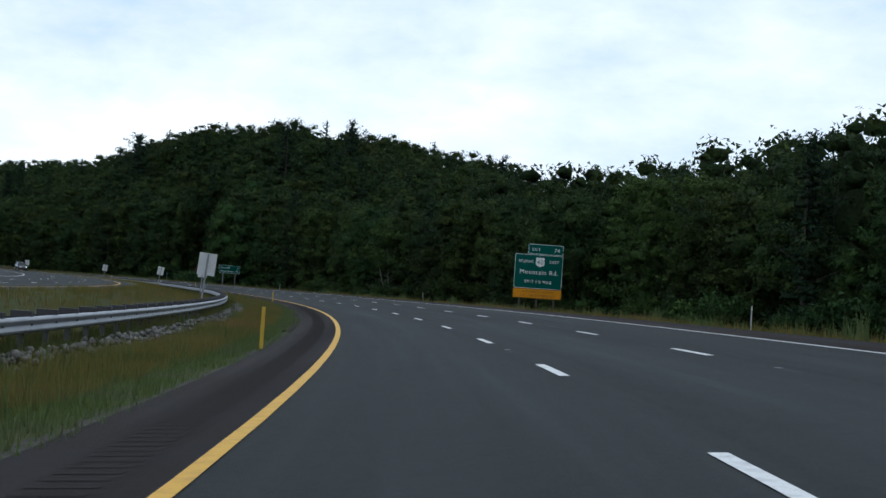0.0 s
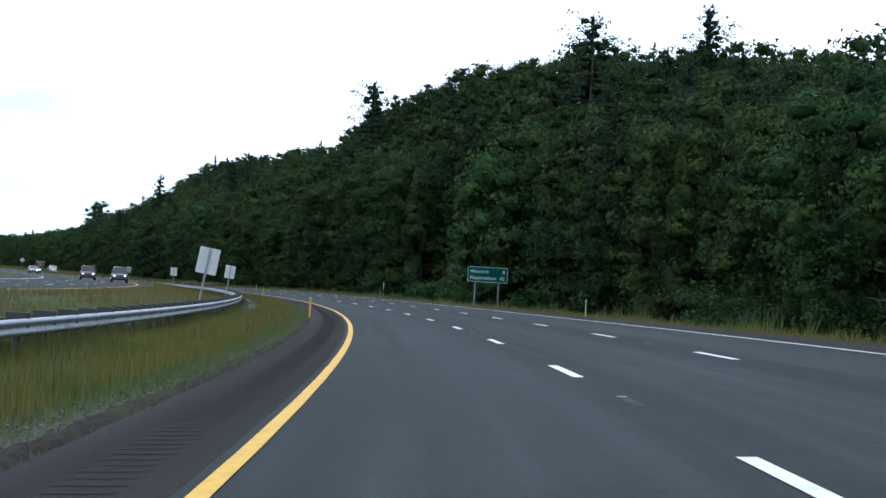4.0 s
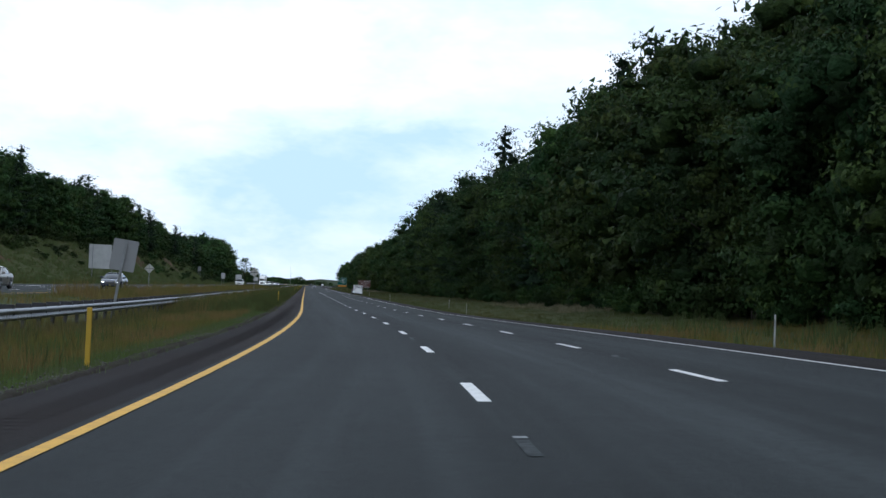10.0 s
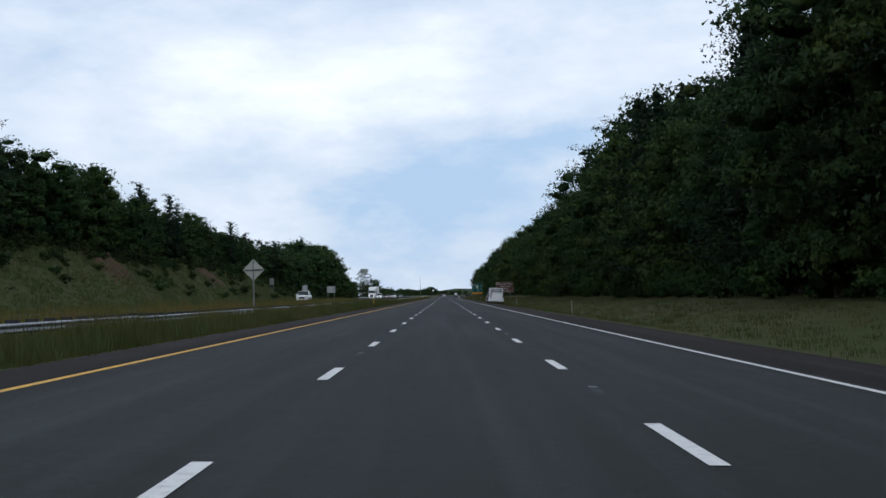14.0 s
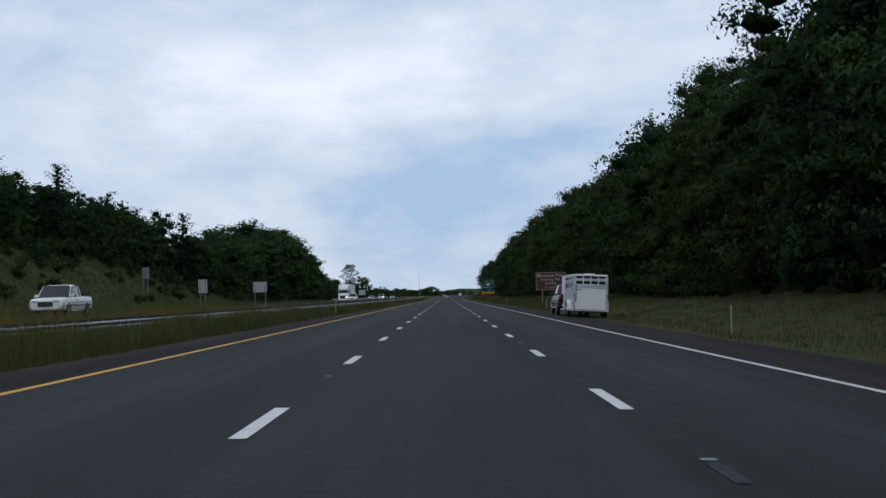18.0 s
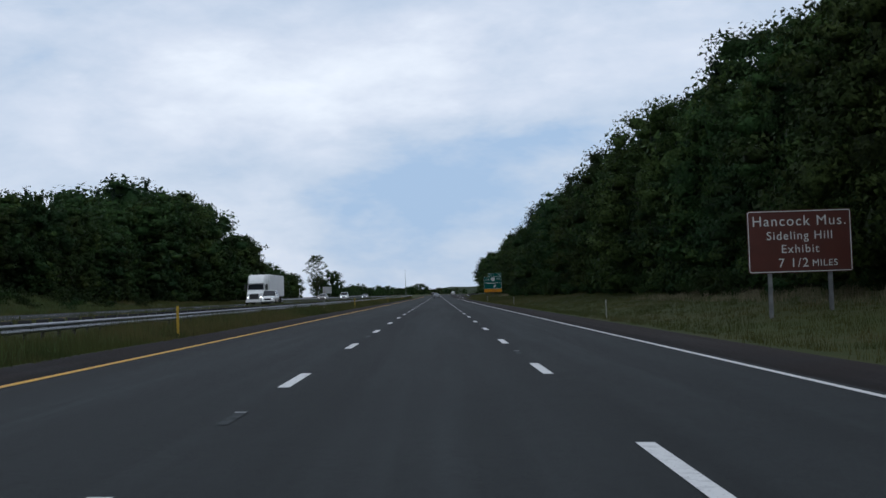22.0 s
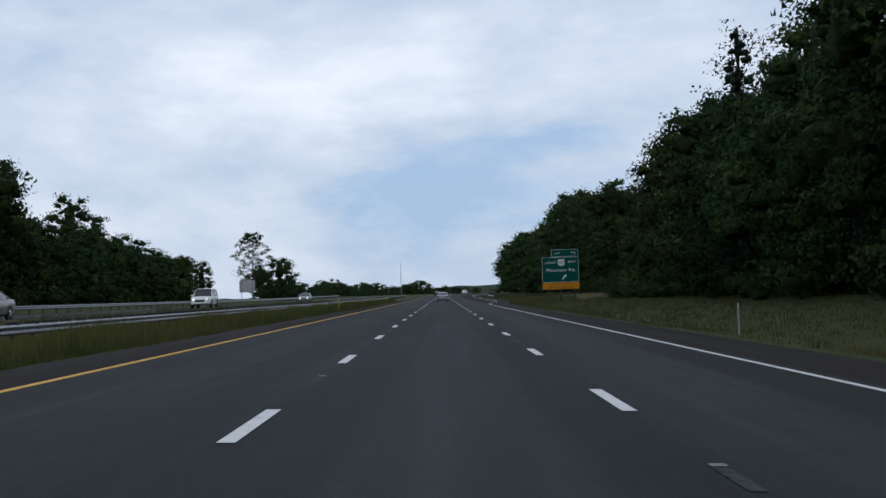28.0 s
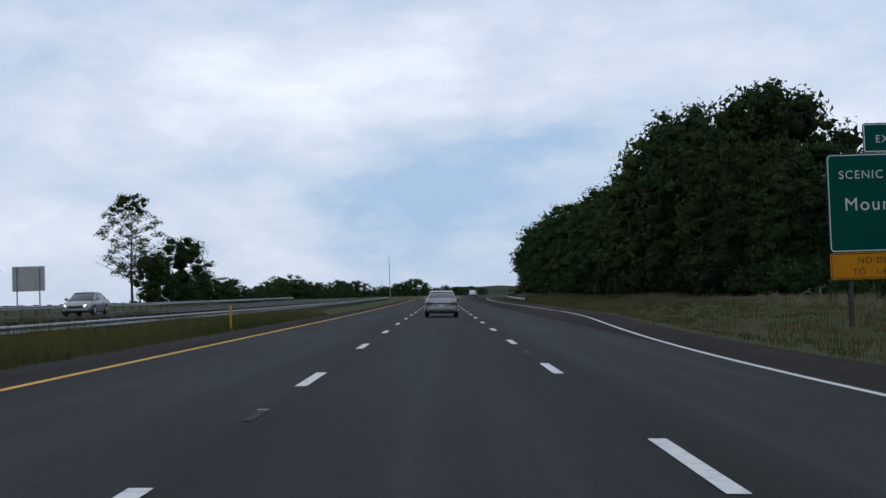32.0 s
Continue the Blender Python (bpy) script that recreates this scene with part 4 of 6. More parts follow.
def build_undergrowth():
    """Low shrubs between the trees on the slopes."""
    rng = np.random.default_rng(33)
    for name, sides in (("undergrowth_right", 1), ("undergrowth_left", -1)):
        vs, qs, ns, n = [], [], [], 0
        base = []
        for k in range(4):
            m = 5
            cs = np.stack([rng.uniform(-.8, .8, m), rng.uniform(-.8, .8, m), rng.uniform(0.3, 1.3, m)], 1)
            rs = rng.uniform(0.5, 0.95, (m, 3)) * (1, 1, 0.8)
            base.append(leaves_and_core(rng, cs, rs, 230, 0.27, [(0, 0, 0.3, 0.5, 0.5, 0.4)]))
        for k in range(860 if sides > 0 else 680):
            if k >= 800:
                # bushes that hang over the foot and the upper rim of the bare slope
                s = rng.uniform(290, 325)
                v = rng.uniform(25.2, 28.2) if k % 4 else rng.uniform(29, 36)
            elif sides > 0:
                s = rng.uniform(40, 1066)
                v = float(right_tree_line(s)) + rng.uniform(-0.5, 13)
                if 284 < s < 321 and v > float(right_tree_line(s)) - 1 and k % 3:
                    continue
            elif k < 330:
                s = rng.uniform(320, 1170)
                v = float(left_tree_line(s)) + rng.uniform(-9, 2.5)
            else:
                # scrub in drifts down the open bank
                s = rng.uniform(470, 880)
                v = float(left_tree_line(s)) + 1 + 8.5 * rng.random() ** 1.6 * (0.45 + 0.55 * math.sin(s * 0.11) ** 2)
                if 694 < s < 716 or 627 < s < 648:
                    v = min(v, -40.5)
            bv, bq, bn = base[k % 4]
            a, sc = rng.uniform(0, 6.28), rng.uniform(0.7, 1.8) if sides > 0 or k < 330 else rng.uniform(0.35, 1.0)
            rot = np.array([[math.cos(a), -math.sin(a), 0], [math.sin(a), math.cos(a), 0], [0, 0, 1]])
            vs.append(bv * sc @ rot + place(s, v, -0.2))
            ns.append(bn @ rot)
            qs.append(bq + n)
            n += len(bv)
        tagged(new(name, leafy_mesh(name, np.concatenate(vs), np.concatenate(qs), np.concatenate(ns), LEAF)), "low dark shrubs and saplings under the trees", "undergrowth", kind="stuff")


build_undergrowth()


# ---------------------------------------------------------------- bare slope and stones
DIRT = material("bare_dirt", (0.0680, 0.0430, 0.0250), 0.95, noises=((0.35, 0.42, 0.60, (0.0360, 0.0340, 0.0180)), (0.8, 0.45, 0.65, (0.0520, 0.0370, 0.0220)), (6, 0.5, 0.75, (0.1100, 0.0740, 0.0460))), bump=0.9, bump_scale=5, coords="World", spec=0.1)
STONE = material("limestone_rubble", (0.0875, 0.0857, 0.0805), 0.9, island=0.35, noises=((3, 0.4, 0.7, (0.1400, 0.1312, 0.1225)),), coords="World", spec=0.2)


def dirt_patch(name, s0, s1, v0, v1, label):
    """A ragged bare patch lying on the slope."""
    rng = np.random.default_rng(int(s0))
    n, m = 22, 14
    s, v = np.meshgrid(np.linspace(s0, s1, n), np.linspace(v0, v1, m), indexing="ij")
    edge = np.maximum(np.abs((s - (s0 + s1) / 2) / (s1 - s0)), np.abs((v - (v0 + v1) / 2) / (v1 - v0))) * 2
    dz = 0.28 - 0.75 * ease(edge + rng.normal(0, 0.12, s.shape), 0.5, 1.05) + rng.normal(0, 0.2, s.shape) + 0.2 * np.sin(s * 1.9 + 0.4 * v)
    p = place(s.ravel(), v.ravel(), dz.ravel())
    i = np.arange(n * m).reshape(n, m)
    q = np.stack([i[:-1, :-1], i[:-1, 1:], i[1:, 1:], i[1:, :-1]], -1).reshape(-1, 4)
    tagged(new(name, raw_mesh(name, p, q, DIRT)), label, "soil", kind="structure")


for a in ((304, 322, 27.5, 38), (295, 304, 27, 32)):
    dirt_patch("bare_slope", *a, "bare orange-brown dirt slope in the hillside cutting")
for a in ((697, 713, -41, -35.5), (630, 645, -41.5, -36.5), (500, 510, -46, -38), (196, 240, -50, -35)):
    dirt_patch("bare_bank", *a, "bare reddish dirt scar in the grass bank")


def stone_mesh(seed):
    rng = np.random.default_rng(seed)
    bm = bmesh.new()
    bmesh.ops.create_icosphere(bm, subdivisions=1, radius=1)
    v = np.array([w.co[:] for w in bm.verts]) * rng.uniform(0.65, 1.15, (len(bm.verts), 1))
    f = np.array([[w.index for w in fc.verts] for fc in bm.faces])
    bm.free()
    return v, f


def rubble(name, count, s0, s1, v0, v1, size, label, mat=STONE):
    rng = np.random.default_rng(int(s0) + count)
    kinds = [stone_mesh(k) for k in range(5)]
    vs, fs, n = [], [], 0
    for k in range(count):
        bv, bf = kinds[k % 5]
        s, v = rng.uniform(s0, s1), v0 + (v1 - v0) * rng.beta(2, 2)
        a, r = rng.uniform(0, 6.28), size * rng.uniform(0.4, 1.3)
        w = bv * r * rng.uniform(0.6, 1.0, 3)
        rot = np.array([[math.cos(a), -math.sin(a), 0], [math.sin(a), math.cos(a), 0], [0, 0, 1]])
        mound = 2.6 * size * (1 - abs(2 * (v - v0) / (v1 - v0) - 1)) ** 0.7 if size > 0.05 else 0.0
        vs.append(w @ rot + place(s, v, r * 0.25 + mound * rng.random()))
        fs.append(bf + n)
        n += len(bv)
    tagged(new(name, raw_mesh(name, np.concatenate(vs), np.concatenate(fs), mat)), label, "stones", kind="stuff")


rubble("stone_heap", 1700, 8, 92, -5.6, -4.1, 0.095, "heap of pale broken stones in the median grass")
rubble("stone_heap", 900, 205, 262, -5.6, -4.2, 0.09, "heap of pale broken stones in the median grass")
rubble("stone_heap", 450, 300, 345, -5.5, -4.2, 0.09, "heap of pale broken stones in the median grass")
rubble("gravel_edge", 11000, 45, 400, -2.5, -1.5, 0.026, "grey gravel along the shoulder's broken edge", GRAVEL)
rubble("broken_edge", 3000, 60, 400, -1.85, -1.42, 0.016, "brown lumps of soil and broken asphalt along the shoulder's edge", CRUST)


def build_crust():
    """The lumpy dark rim of soil and crumbled asphalt that stands along the shoulder."""
    rng = np.random.default_rng(27)
    s = np.arange(40, 420, 0.16)
    f = np.linspace(0, 1, 6)
    ss, ff = np.meshgrid(s, f, indexing="ij")
    drift = 0.5 + 0.5 * np.sin(s * 0.31) * np.sin(s * 0.097 + 1)
    wide = 0.20 + 0.16 * drift + rng.normal(0, 0.03, len(s))
    high = 0.035 + 0.04 * drift
    v = -1.43 - ff * wide[:, None] + rng.normal(0, 0.012, ss.shape)
    z = high[:, None] * np.sin(ff * math.pi) ** 0.7 + rng.normal(0, 0.014, ss.shape) * np.sin(ff * math.pi) - 0.012
    p = place(ss.ravel(), v.ravel(), z.ravel())
    i = np.arange(ss.size).reshape(ss.shape)
    q = np.stack([i[:-1, :-1], i[1:, :-1], i[1:, 1:], i[:-1, 1:]], -1).reshape(-1, 4)
    rim = material("crumbled_rim", (0.024, 0.020, 0.017), 0.95, noises=((0.7, 0.45, 0.62, (0.034, 0.036, 0.020)), (9, 0.45, 0.7, (0.040, 0.036, 0.031))), bump=1.0, bump_scale=35, coords="World", spec=0.05)
    tagged(new("soil_rim", raw_mesh("soil_rim", p, q, rim)), "low lumpy rim of dark soil along the shoulder", "soil", kind="structure")


build_crust()


def build_gravel_bed():
    """Bare grey grit with a ragged edge between the shoulder and the grass."""
    bed = material("grit", (0.046, 0.042, 0.036), 0.95, noises=((0.9, 0.42, 0.58, (0.038, 0.044, 0.020)), (5, 0.45, 0.7, (0.078, 0.074, 0.066)), (40, 0.5, 0.7, (0.030, 0.029, 0.028))), bump=0.9, bump_scale=25, coords="World", spec=0.1)
    s = np.arange(-10, 1120, 1.0)
    rng = np.random.default_rng(9)
    wide = np.interp(s, [0, 60, 110, 400, 470, 1120], [0.25, 0.35, 1.0, 0.9, 0.3, 0.3]) * (1 + 0.3 * np.sin(s * 0.23) + rng.normal(0, 0.12, len(s)))
    f = np.linspace(0, 1, 4)
    ss, ff = np.meshgrid(s, f, indexing="ij")
    p = place(ss.ravel(), (-1.44 - ff * wide[:, None]).ravel(), np.where(ff == 0, -0.02, 0.018 - 0.04 * ff).ravel())
    i = np.arange(ss.size).reshape(ss.shape)
    q = np.stack([i[:-1, :-1], i[1:, :-1], i[1:, 1:], i[:-1, 1:]], -1).reshape(-1, 4)
    tagged(new("gravel_strip", raw_mesh("gravel_strip", p, q, bed, True)), "strip of bare grey grit along the shoulder", "gravel", kind="structure")


build_gravel_bed()


# ---------------------------------------------------------------- guardrails
POST = material("weathered_post", (0.075, 0.073, 0.072), 0.85, noises=((5, 0.4, 0.7, (0.045, 0.045, 0.047)),))
BLOCK = material("black_blockout", (0.018, 0.018, 0.02), 0.7)


def mesh_of(bm, mat):
    me = bpy.data.meshes.new("piece")
    bm.to_mesh(me)
    bm.free()
    me.materials.append(mat)
    return me


def build_guardrail(s0, s1, v, label, sides=(1, -1), lift=0.0, gap=3.81):
    prof = [(0.00, 0.72), (0.035, 0.71), (0.08, 0.675), (0.08, 0.64), (0.012, 0.59), (0.012, 0.55), (0.08, 0.50), (0.08, 0.465), (0.035, 0.425), (0.0, 0.415)]
    e = thing("guardrail", Matrix.Identity(4), label, "guardrail")
    s = np.arange(s0, s1 + 0.1, 3.81)
    vv = v(s)
    base = place(s, vv, lift)
    for side in sides:
        xy = [place(s, vv + side * (0.18 + x), 0)[:, :2] for x, z in prof]
        pts = np.concatenate([np.concatenate([p, base[:, 2:] + z], 1)[None] for p, (x, z) in zip(xy, prof)])
        i = np.arange(len(prof) * len(s)).reshape(len(prof), len(s))
        q = np.stack([i[:-1, :-1], i[:-1, 1:], i[1:, 1:], i[1:, :-1]], -1).reshape(-1, 4)
        o = new("rail", raw_mesh("rail", pts.reshape(-1, 3), q, GALV, True))
        o.parent = e
        sm = o.modifiers.new("thickness", "SOLIDIFY")
        sm.thickness = 0.006
    pm = mesh_of(box_bm(-0.05, 0.05, -0.08, 0.08, -0.6, 0.70, bevel=0.008), POST)
    bk = mesh_of(box_bm(-0.20, 0.20, -0.09, 0.09, 0.40, 0.83, bevel=0.01), BLOCK)
    for a in np.arange(s0, s1 + 0.1, gap):
        m = spot(float(a), float(v(a)), lift)
        for nm, me in (("post", pm), ("blockout", bk)):
            o = new(nm, me)
            o.parent = e
            o.matrix_world = m


build_guardrail(-42, 520, lambda s: np.interp(s, [0, 300, 345, 450], [-5.75, -5.75, -6.5, -7.6]), "galvanised double-faced W-beam guardrail in the median", gap=1.905)
build_guardrail(518.1, 1060, lambda s: np.interp(s, [520, 700], [-7.6, -7.8]), "galvanised double-faced W-beam guardrail in the median", lift=-0.04, gap=1.905)
build_guardrail(1059.2, 1330, lambda s: np.interp(s, [520, 700], [-7.6, -7.8]), "galvanised double-faced W-beam guardrail in the median", lift=-0.04, gap=1.905)
build_guardrail(985, 1330, lambda s: np.interp(s, [900, 1000], [-29.2, -29.2]), "galvanised guardrail beyond the opposite carriageway", sides=(1,))
build_guardrail(150, 215, lambda s: np.interp(s, [100, 1000], [-29.5, -29.5]), "galvanised guardrail beyond the opposite carriageway", sides=(1,))
build_guardrail(1240, 1420, lambda s: np.interp(s, [1200, 1500], [18.6, 20.5]), "galvanised guardrail along the exit ramp", sides=(-1,))


# ---------------------------------------------------------------- rumble strip
def build_rumble():
    dark = material("rumble_groove", (0.0275, 0.0242, 0.0234), 0.95, spec=0.03)
    s = np.arange(-10, 430, 0.32)
    a = np.repeat(s, 4) + np.tile([0, 0.11, 0.11, 0], len(s))
    v = np.tile([-0.92, -0.92, -0.46, -0.46], len(s))
    p = place(a, v, 0.004)
    ob = new("rumble_strip", raw_mesh("rumble_strip", p, np.arange(len(p)).reshape(-1, 4), dark))
    tagged(ob, "milled rumble strip grooves in the shoulder", "rumble strip", kind="stuff")


build_rumble()


# ---------------------------------------------------------------- grass
def build_grass(name, count, s0, s1, v0, v1, tall, rng, label, mat=GRASS, blades=7, width=0.014):
    """Tufts of leaning blades, shaded softly like turf."""
    s = rng.uniform(s0, s1, count)
    v = v0(s) + (v1(s) - v0(s)) * rng.random(count)
    p = place(s, v, -0.02)
    patch = 0.62 + 0.5 * (np.sin(s * 0.31 + 2 * np.sin(v * 0.9)) * 0.5 + 0.5)
    a = rng.uniform(0, 6.28, (count, blades))
    lean = rng.uniform(0.05, 0.6, (count, blades))
    h = tall * patch[:, None] * rng.uniform(0.5, 1.25, (count, 1)) * rng.uniform(0.5, 1.15, (count, blades))
    w = width * rng.uniform(0.6, 1.4, (count, blades))
    o = rng.uniform(-0.28, 0.28, (count, blades, 2))
    base = p[:, None, :] + np.concatenate([o, np.zeros((count, blades, 1))], 2)
    side = np.stack([-np.sin(a), np.cos(a), np.zeros_like(a)], -1) * w[..., None]
    tip = base + np.stack([np.cos(a) * lean * h, np.sin(a) * lean * h, h], -1)
    # blades face back along the road and towards it
    hd = np.interp(s, SS, HEAD)
    face = np.stack([np.sin(hd) - np.sign(v) * 0.4 * np.cos(hd), -np.cos(hd) - np.sign(v) * 0.4 * np.sin(hd)], -1)
    n2 = np.stack([np.cos(a), np.sin(a)], -1)
    flip = np.sign((n2 * face[:, None, :]).sum(-1))[..., None]
    tri = np.stack([base - side * flip, base + side * flip, tip], 2).reshape(-1, 3)
    up = np.concatenate([face * 0.35, np.ones((count, 1))], 1)
    nrm = unit(np.repeat(up, blades * 3, 0) + rng.normal(0, 0.12, (count * blades * 3, 3)))
    ob = new(name, leafy_mesh(name, tri, np.arange(len(tri)).reshape(-1, 3), nrm, mat))
    tagged(ob, label, "grass", kind="stuff")


def build_all_grass():
    rng = np.random.default_rng(5)
    flat = lambda x: (lambda s: np.full_like(s, x))
    for s0, s1, n in ((-10, 180, 17000), (180, 400, 15000)):
        build_grass("grass_median", n, s0, s1, flat(-2.5), lambda s: np.where((s < 95) | ((s > 200) & (s < 262)), -4.35, -5.7), 0.36, rng, "long dry and green grass in the median", GRASS, 9, 0.008)
        build_grass("grass_behind_rail", 5000, s0, s1, flat(-5.7), flat(-12.5), 0.4, rng, "rough grass behind the median guardrail")
        build_grass("grass_under_rail", 4200, s0, s1, flat(-5.2), flat(-6.6), 0.5, rng, "tall dark grass under the guardrail", GREEN_GRASS, 9, 0.012)
        build_grass("grass_edge", 9500, s0, s1, flat(-1.62), flat(-3.0), 0.15, rng, "short green grass along the shoulder", SHORT_GRASS, 9, 0.008)
        build_grass("weeds", 260, s0, s1, flat(-2.6), flat(-5.5), 0.5, rng, "dark green weeds standing in the median grass", PLANT, 14, 0.02)
        build_grass("weeds_verge", 420, s0, s1, lambda s: right_edge(s) + 1.5, lambda s: right_tree_line(s) - 2, 0.9, rng, "tall green weeds standing in the verge grass", PLANT, 16, 0.025)
        build_grass("grass_verge", 8000, s0, s1, lambda s: right_edge(s) + 0.35, lambda s: right_tree_line(s) + 0.5, 0.42, rng, "long grass and weeds on the roadside verge")
    for s0, s1 in ((400, 690), (690, 900), (900, 1120)):
        early = s0 == 400
        build_grass("grass_median", 14000 if early else 13000, s0, s1, flat(-1.85), flat(-7.6), 0.8 if early else 0.58, rng, "long olive green grass in the median", GREEN_GRASS, 8, 0.012)
        build_grass("grass_behind_rail", 6000 if early else 3500, s0, s1, flat(-7.8), flat(-12.8), 0.8 if early else 0.4, rng, "rough grass behind the median guardrail", GRASS if early else GREEN_GRASS, 7, 0.02 if early else 0.014)
        build_grass("weeds", 1100 if early else 500, s0, s1, flat(-2.0), flat(-6.5), 0.8 if early else 0.55, rng, "dark green weeds standing in the median grass", PLANT, 14, 0.02)
        build_grass("grass_edge", 6000, s0, s1, flat(-1.6), flat(-2.6), 0.2, rng, "short green grass along the shoulder", GREEN_GRASS, 8, 0.012)
        if s0 != 690:
            build_grass("dry_grass_median", 5000 if early else 8000, s0, s1, flat(-4.6 if early else -2.4), flat(-7.5), 0.95 if early else 0.7, rng, "dry straw coloured grass heads in the median", GRASS, 7, 0.009)
        build_grass("grass_verge", 9500, s0, s1, lambda s: right_edge(s) + 0.35, lambda s: right_tree_line(s) + 0.5, 0.24, rng, "olive green grass and weeds on the roadside verge", GREEN_GRASS, 9, 0.011)
    build_grass("grass_bank", 9000, 380, 1000, flat(-29.5), lambda s: left_tree_line(s) + 1, 0.55, rng, "rough grass on the bank beyond the opposite carriageway", GREEN_GRASS, 7, 0.03)
    build_grass("weeds_bank", 9000, 470, 880, flat(-30.5), lambda s: left_tree_line(s) + 1, 0.55, rng, "dark green weeds and brambles on the bank", PLANT, 9, 0.05)
    build_grass("grass_far", 5000, 1120, 1330, lambda s: right_edge(s) + 0.5, lambda s: right_tree_line(s) + 0.5, 0.32, rng, "long grass on the verge beside the exit", GREEN_GRASS, 9, 0.016)
    for s0, s1, n in ((440, 492, 500), (745, 830, 700), (1060, 1200, 900)):
        build_grass("dry_stalks", n, s0, s1, lambda s: right_tree_line(s) - 5.5, lambda s: right_tree_line(s) + 0.5, 0.55, rng, "pale dry stalks in clumps at the foot of the wood", STRAW, 9, 0.012)


build_all_grass()


# ---------------------------------------------------------------- road signs
SIGN_GREEN = material("sign_green", (0.0012, 0.0640, 0.0500), 0.55, noises=((1.5, 0.4, 0.7, (0.0012, 0.0550, 0.0430)),), spec=0.1)
SIGN_BROWN = material("sign_brown", (0.0720, 0.0158, 0.0086), 0.45, noises=((1.5, 0.4, 0.7, (0.0612, 0.0144, 0.0079)),))
SIGN_YELLOW = material("sign_yellow", (0.52, 0.215, 0.008), 0.5, noises=((1.5, 0.4, 0.7, (0.45, 0.185, 0.008)), (7, 0.55, 0.8, (0.36, 0.15, 0.01))), spec=0.1)
SIGN_WHITE = material("sign_white", (0.5610, 0.5950, 0.5780), 0.4)
SIGN_BLACK = material("sign_black", (0.012, 0.012, 0.012), 0.5)
ALU = material("bare_aluminium", (0.42, 0.43, 0.43), 0.55, 0.35, noises=((0.9, 0.4, 0.7, (0.34, 0.35, 0.35)), (6, 0.5, 0.8, (0.46, 0.46, 0.45))))
BLACK_PLATE = material("dark_brace", (0.05, 0.052, 0.055), 0.6, 0.3)
CREAM_ALU = material("weathered_panel", (0.40, 0.40, 0.36), 0.6, 0.1, noises=((2, 0.4, 0.7, (0.34, 0.34, 0.30)),))
ALU_DARK = material("dull_aluminium", (0.20, 0.205, 0.21), 0.6, 0.3)
STEEL_POST = material("steel_post", (0.22, 0.23, 0.235), 0.55, 0.5, noises=((3, 0.4, 0.7, (0.15, 0.155, 0.16)),))
DARK_POST = material("dark_weathered_post", (0.060, 0.055, 0.050), 0.85, noises=((4, 0.4, 0.7, (0.038, 0.035, 0.033)),))
DEL_YELLOW = material("delineator_yellow", (0.3720, 0.2400, 0.0120), 0.6, noises=((3, 0.5, 0.8, (0.3000, 0.1920, 0.0180)),))
REFLECTOR = material("dull_reflector", (0.42, 0.42, 0.36), 0.5)
DEL_WHITE = material("delineator_white", (0.2976, 0.3026, 0.2976), 0.6, noises=((3, 0.5, 0.8, (0.2232, 0.2232, 0.2182)),))


def rounded_plate(w, h, t, r=0.12, x=0.0, z=0.0, y=0.0):
    """A thin upright plate with round corners, its lower edge at z and middle at x, facing -y."""
    bm = bmesh.new()
    pts = []
    for cx, cz, a0 in ((w / 2 - r, h - r, 0), (-w / 2 + r, h - r, 90), (-w / 2 + r, r, 180), (w / 2 - r, r, 270)):
        for k in range(5):
            a = radians(a0 + k * 22.5)
            pts.append((x + cx + r * math.cos(a), z + cz + r * math.sin(a)))
    front = [bm.verts.new((px, y, pz)) for px, pz in pts]
    back = [bm.verts.new((px, y + t, pz)) for px, pz in pts]
    bm.faces.new(list(reversed(front)))
    bm.faces.new(back)
    n = len(pts)
    for i in range(n):
        bm.faces.new((front[i], front[(i + 1) % n], back[(i + 1) % n], back[i]))
    bmesh.ops.recalc_face_normals(bm, faces=bm.faces)
    return bm


def border_bm(w, h, x, z, y, r=0.12, line=0.035, inset=0.03):
    """The thin white line round a sign's edge."""
    bm = bmesh.new()
    loops = []
    for ins in (inset, inset + line):
        ww, hh, rr = w - 2 * ins, h - 2 * ins, max(r - ins, 0.02)
        ring = []
        for cx, cz, a0 in ((ww / 2 - rr, hh - rr, 0), (-ww / 2 + rr, hh - rr, 90), (-ww / 2 + rr, rr, 180), (ww / 2 - rr, rr, 270)):
            for k in range(5):
                a = radians(a0 + k * 22.5)
                ring.append(bm.verts.new((x + cx + rr * math.cos(a), y, z + ins + cz + rr * math.sin(a))))
        loops.append(ring)
    n = len(loops[0])
    for i in range(n):
        bm.faces.new((loops[0][i], loops[0][(i + 1) % n], loops[1][(i + 1) % n], loops[1][i]))
    return bm


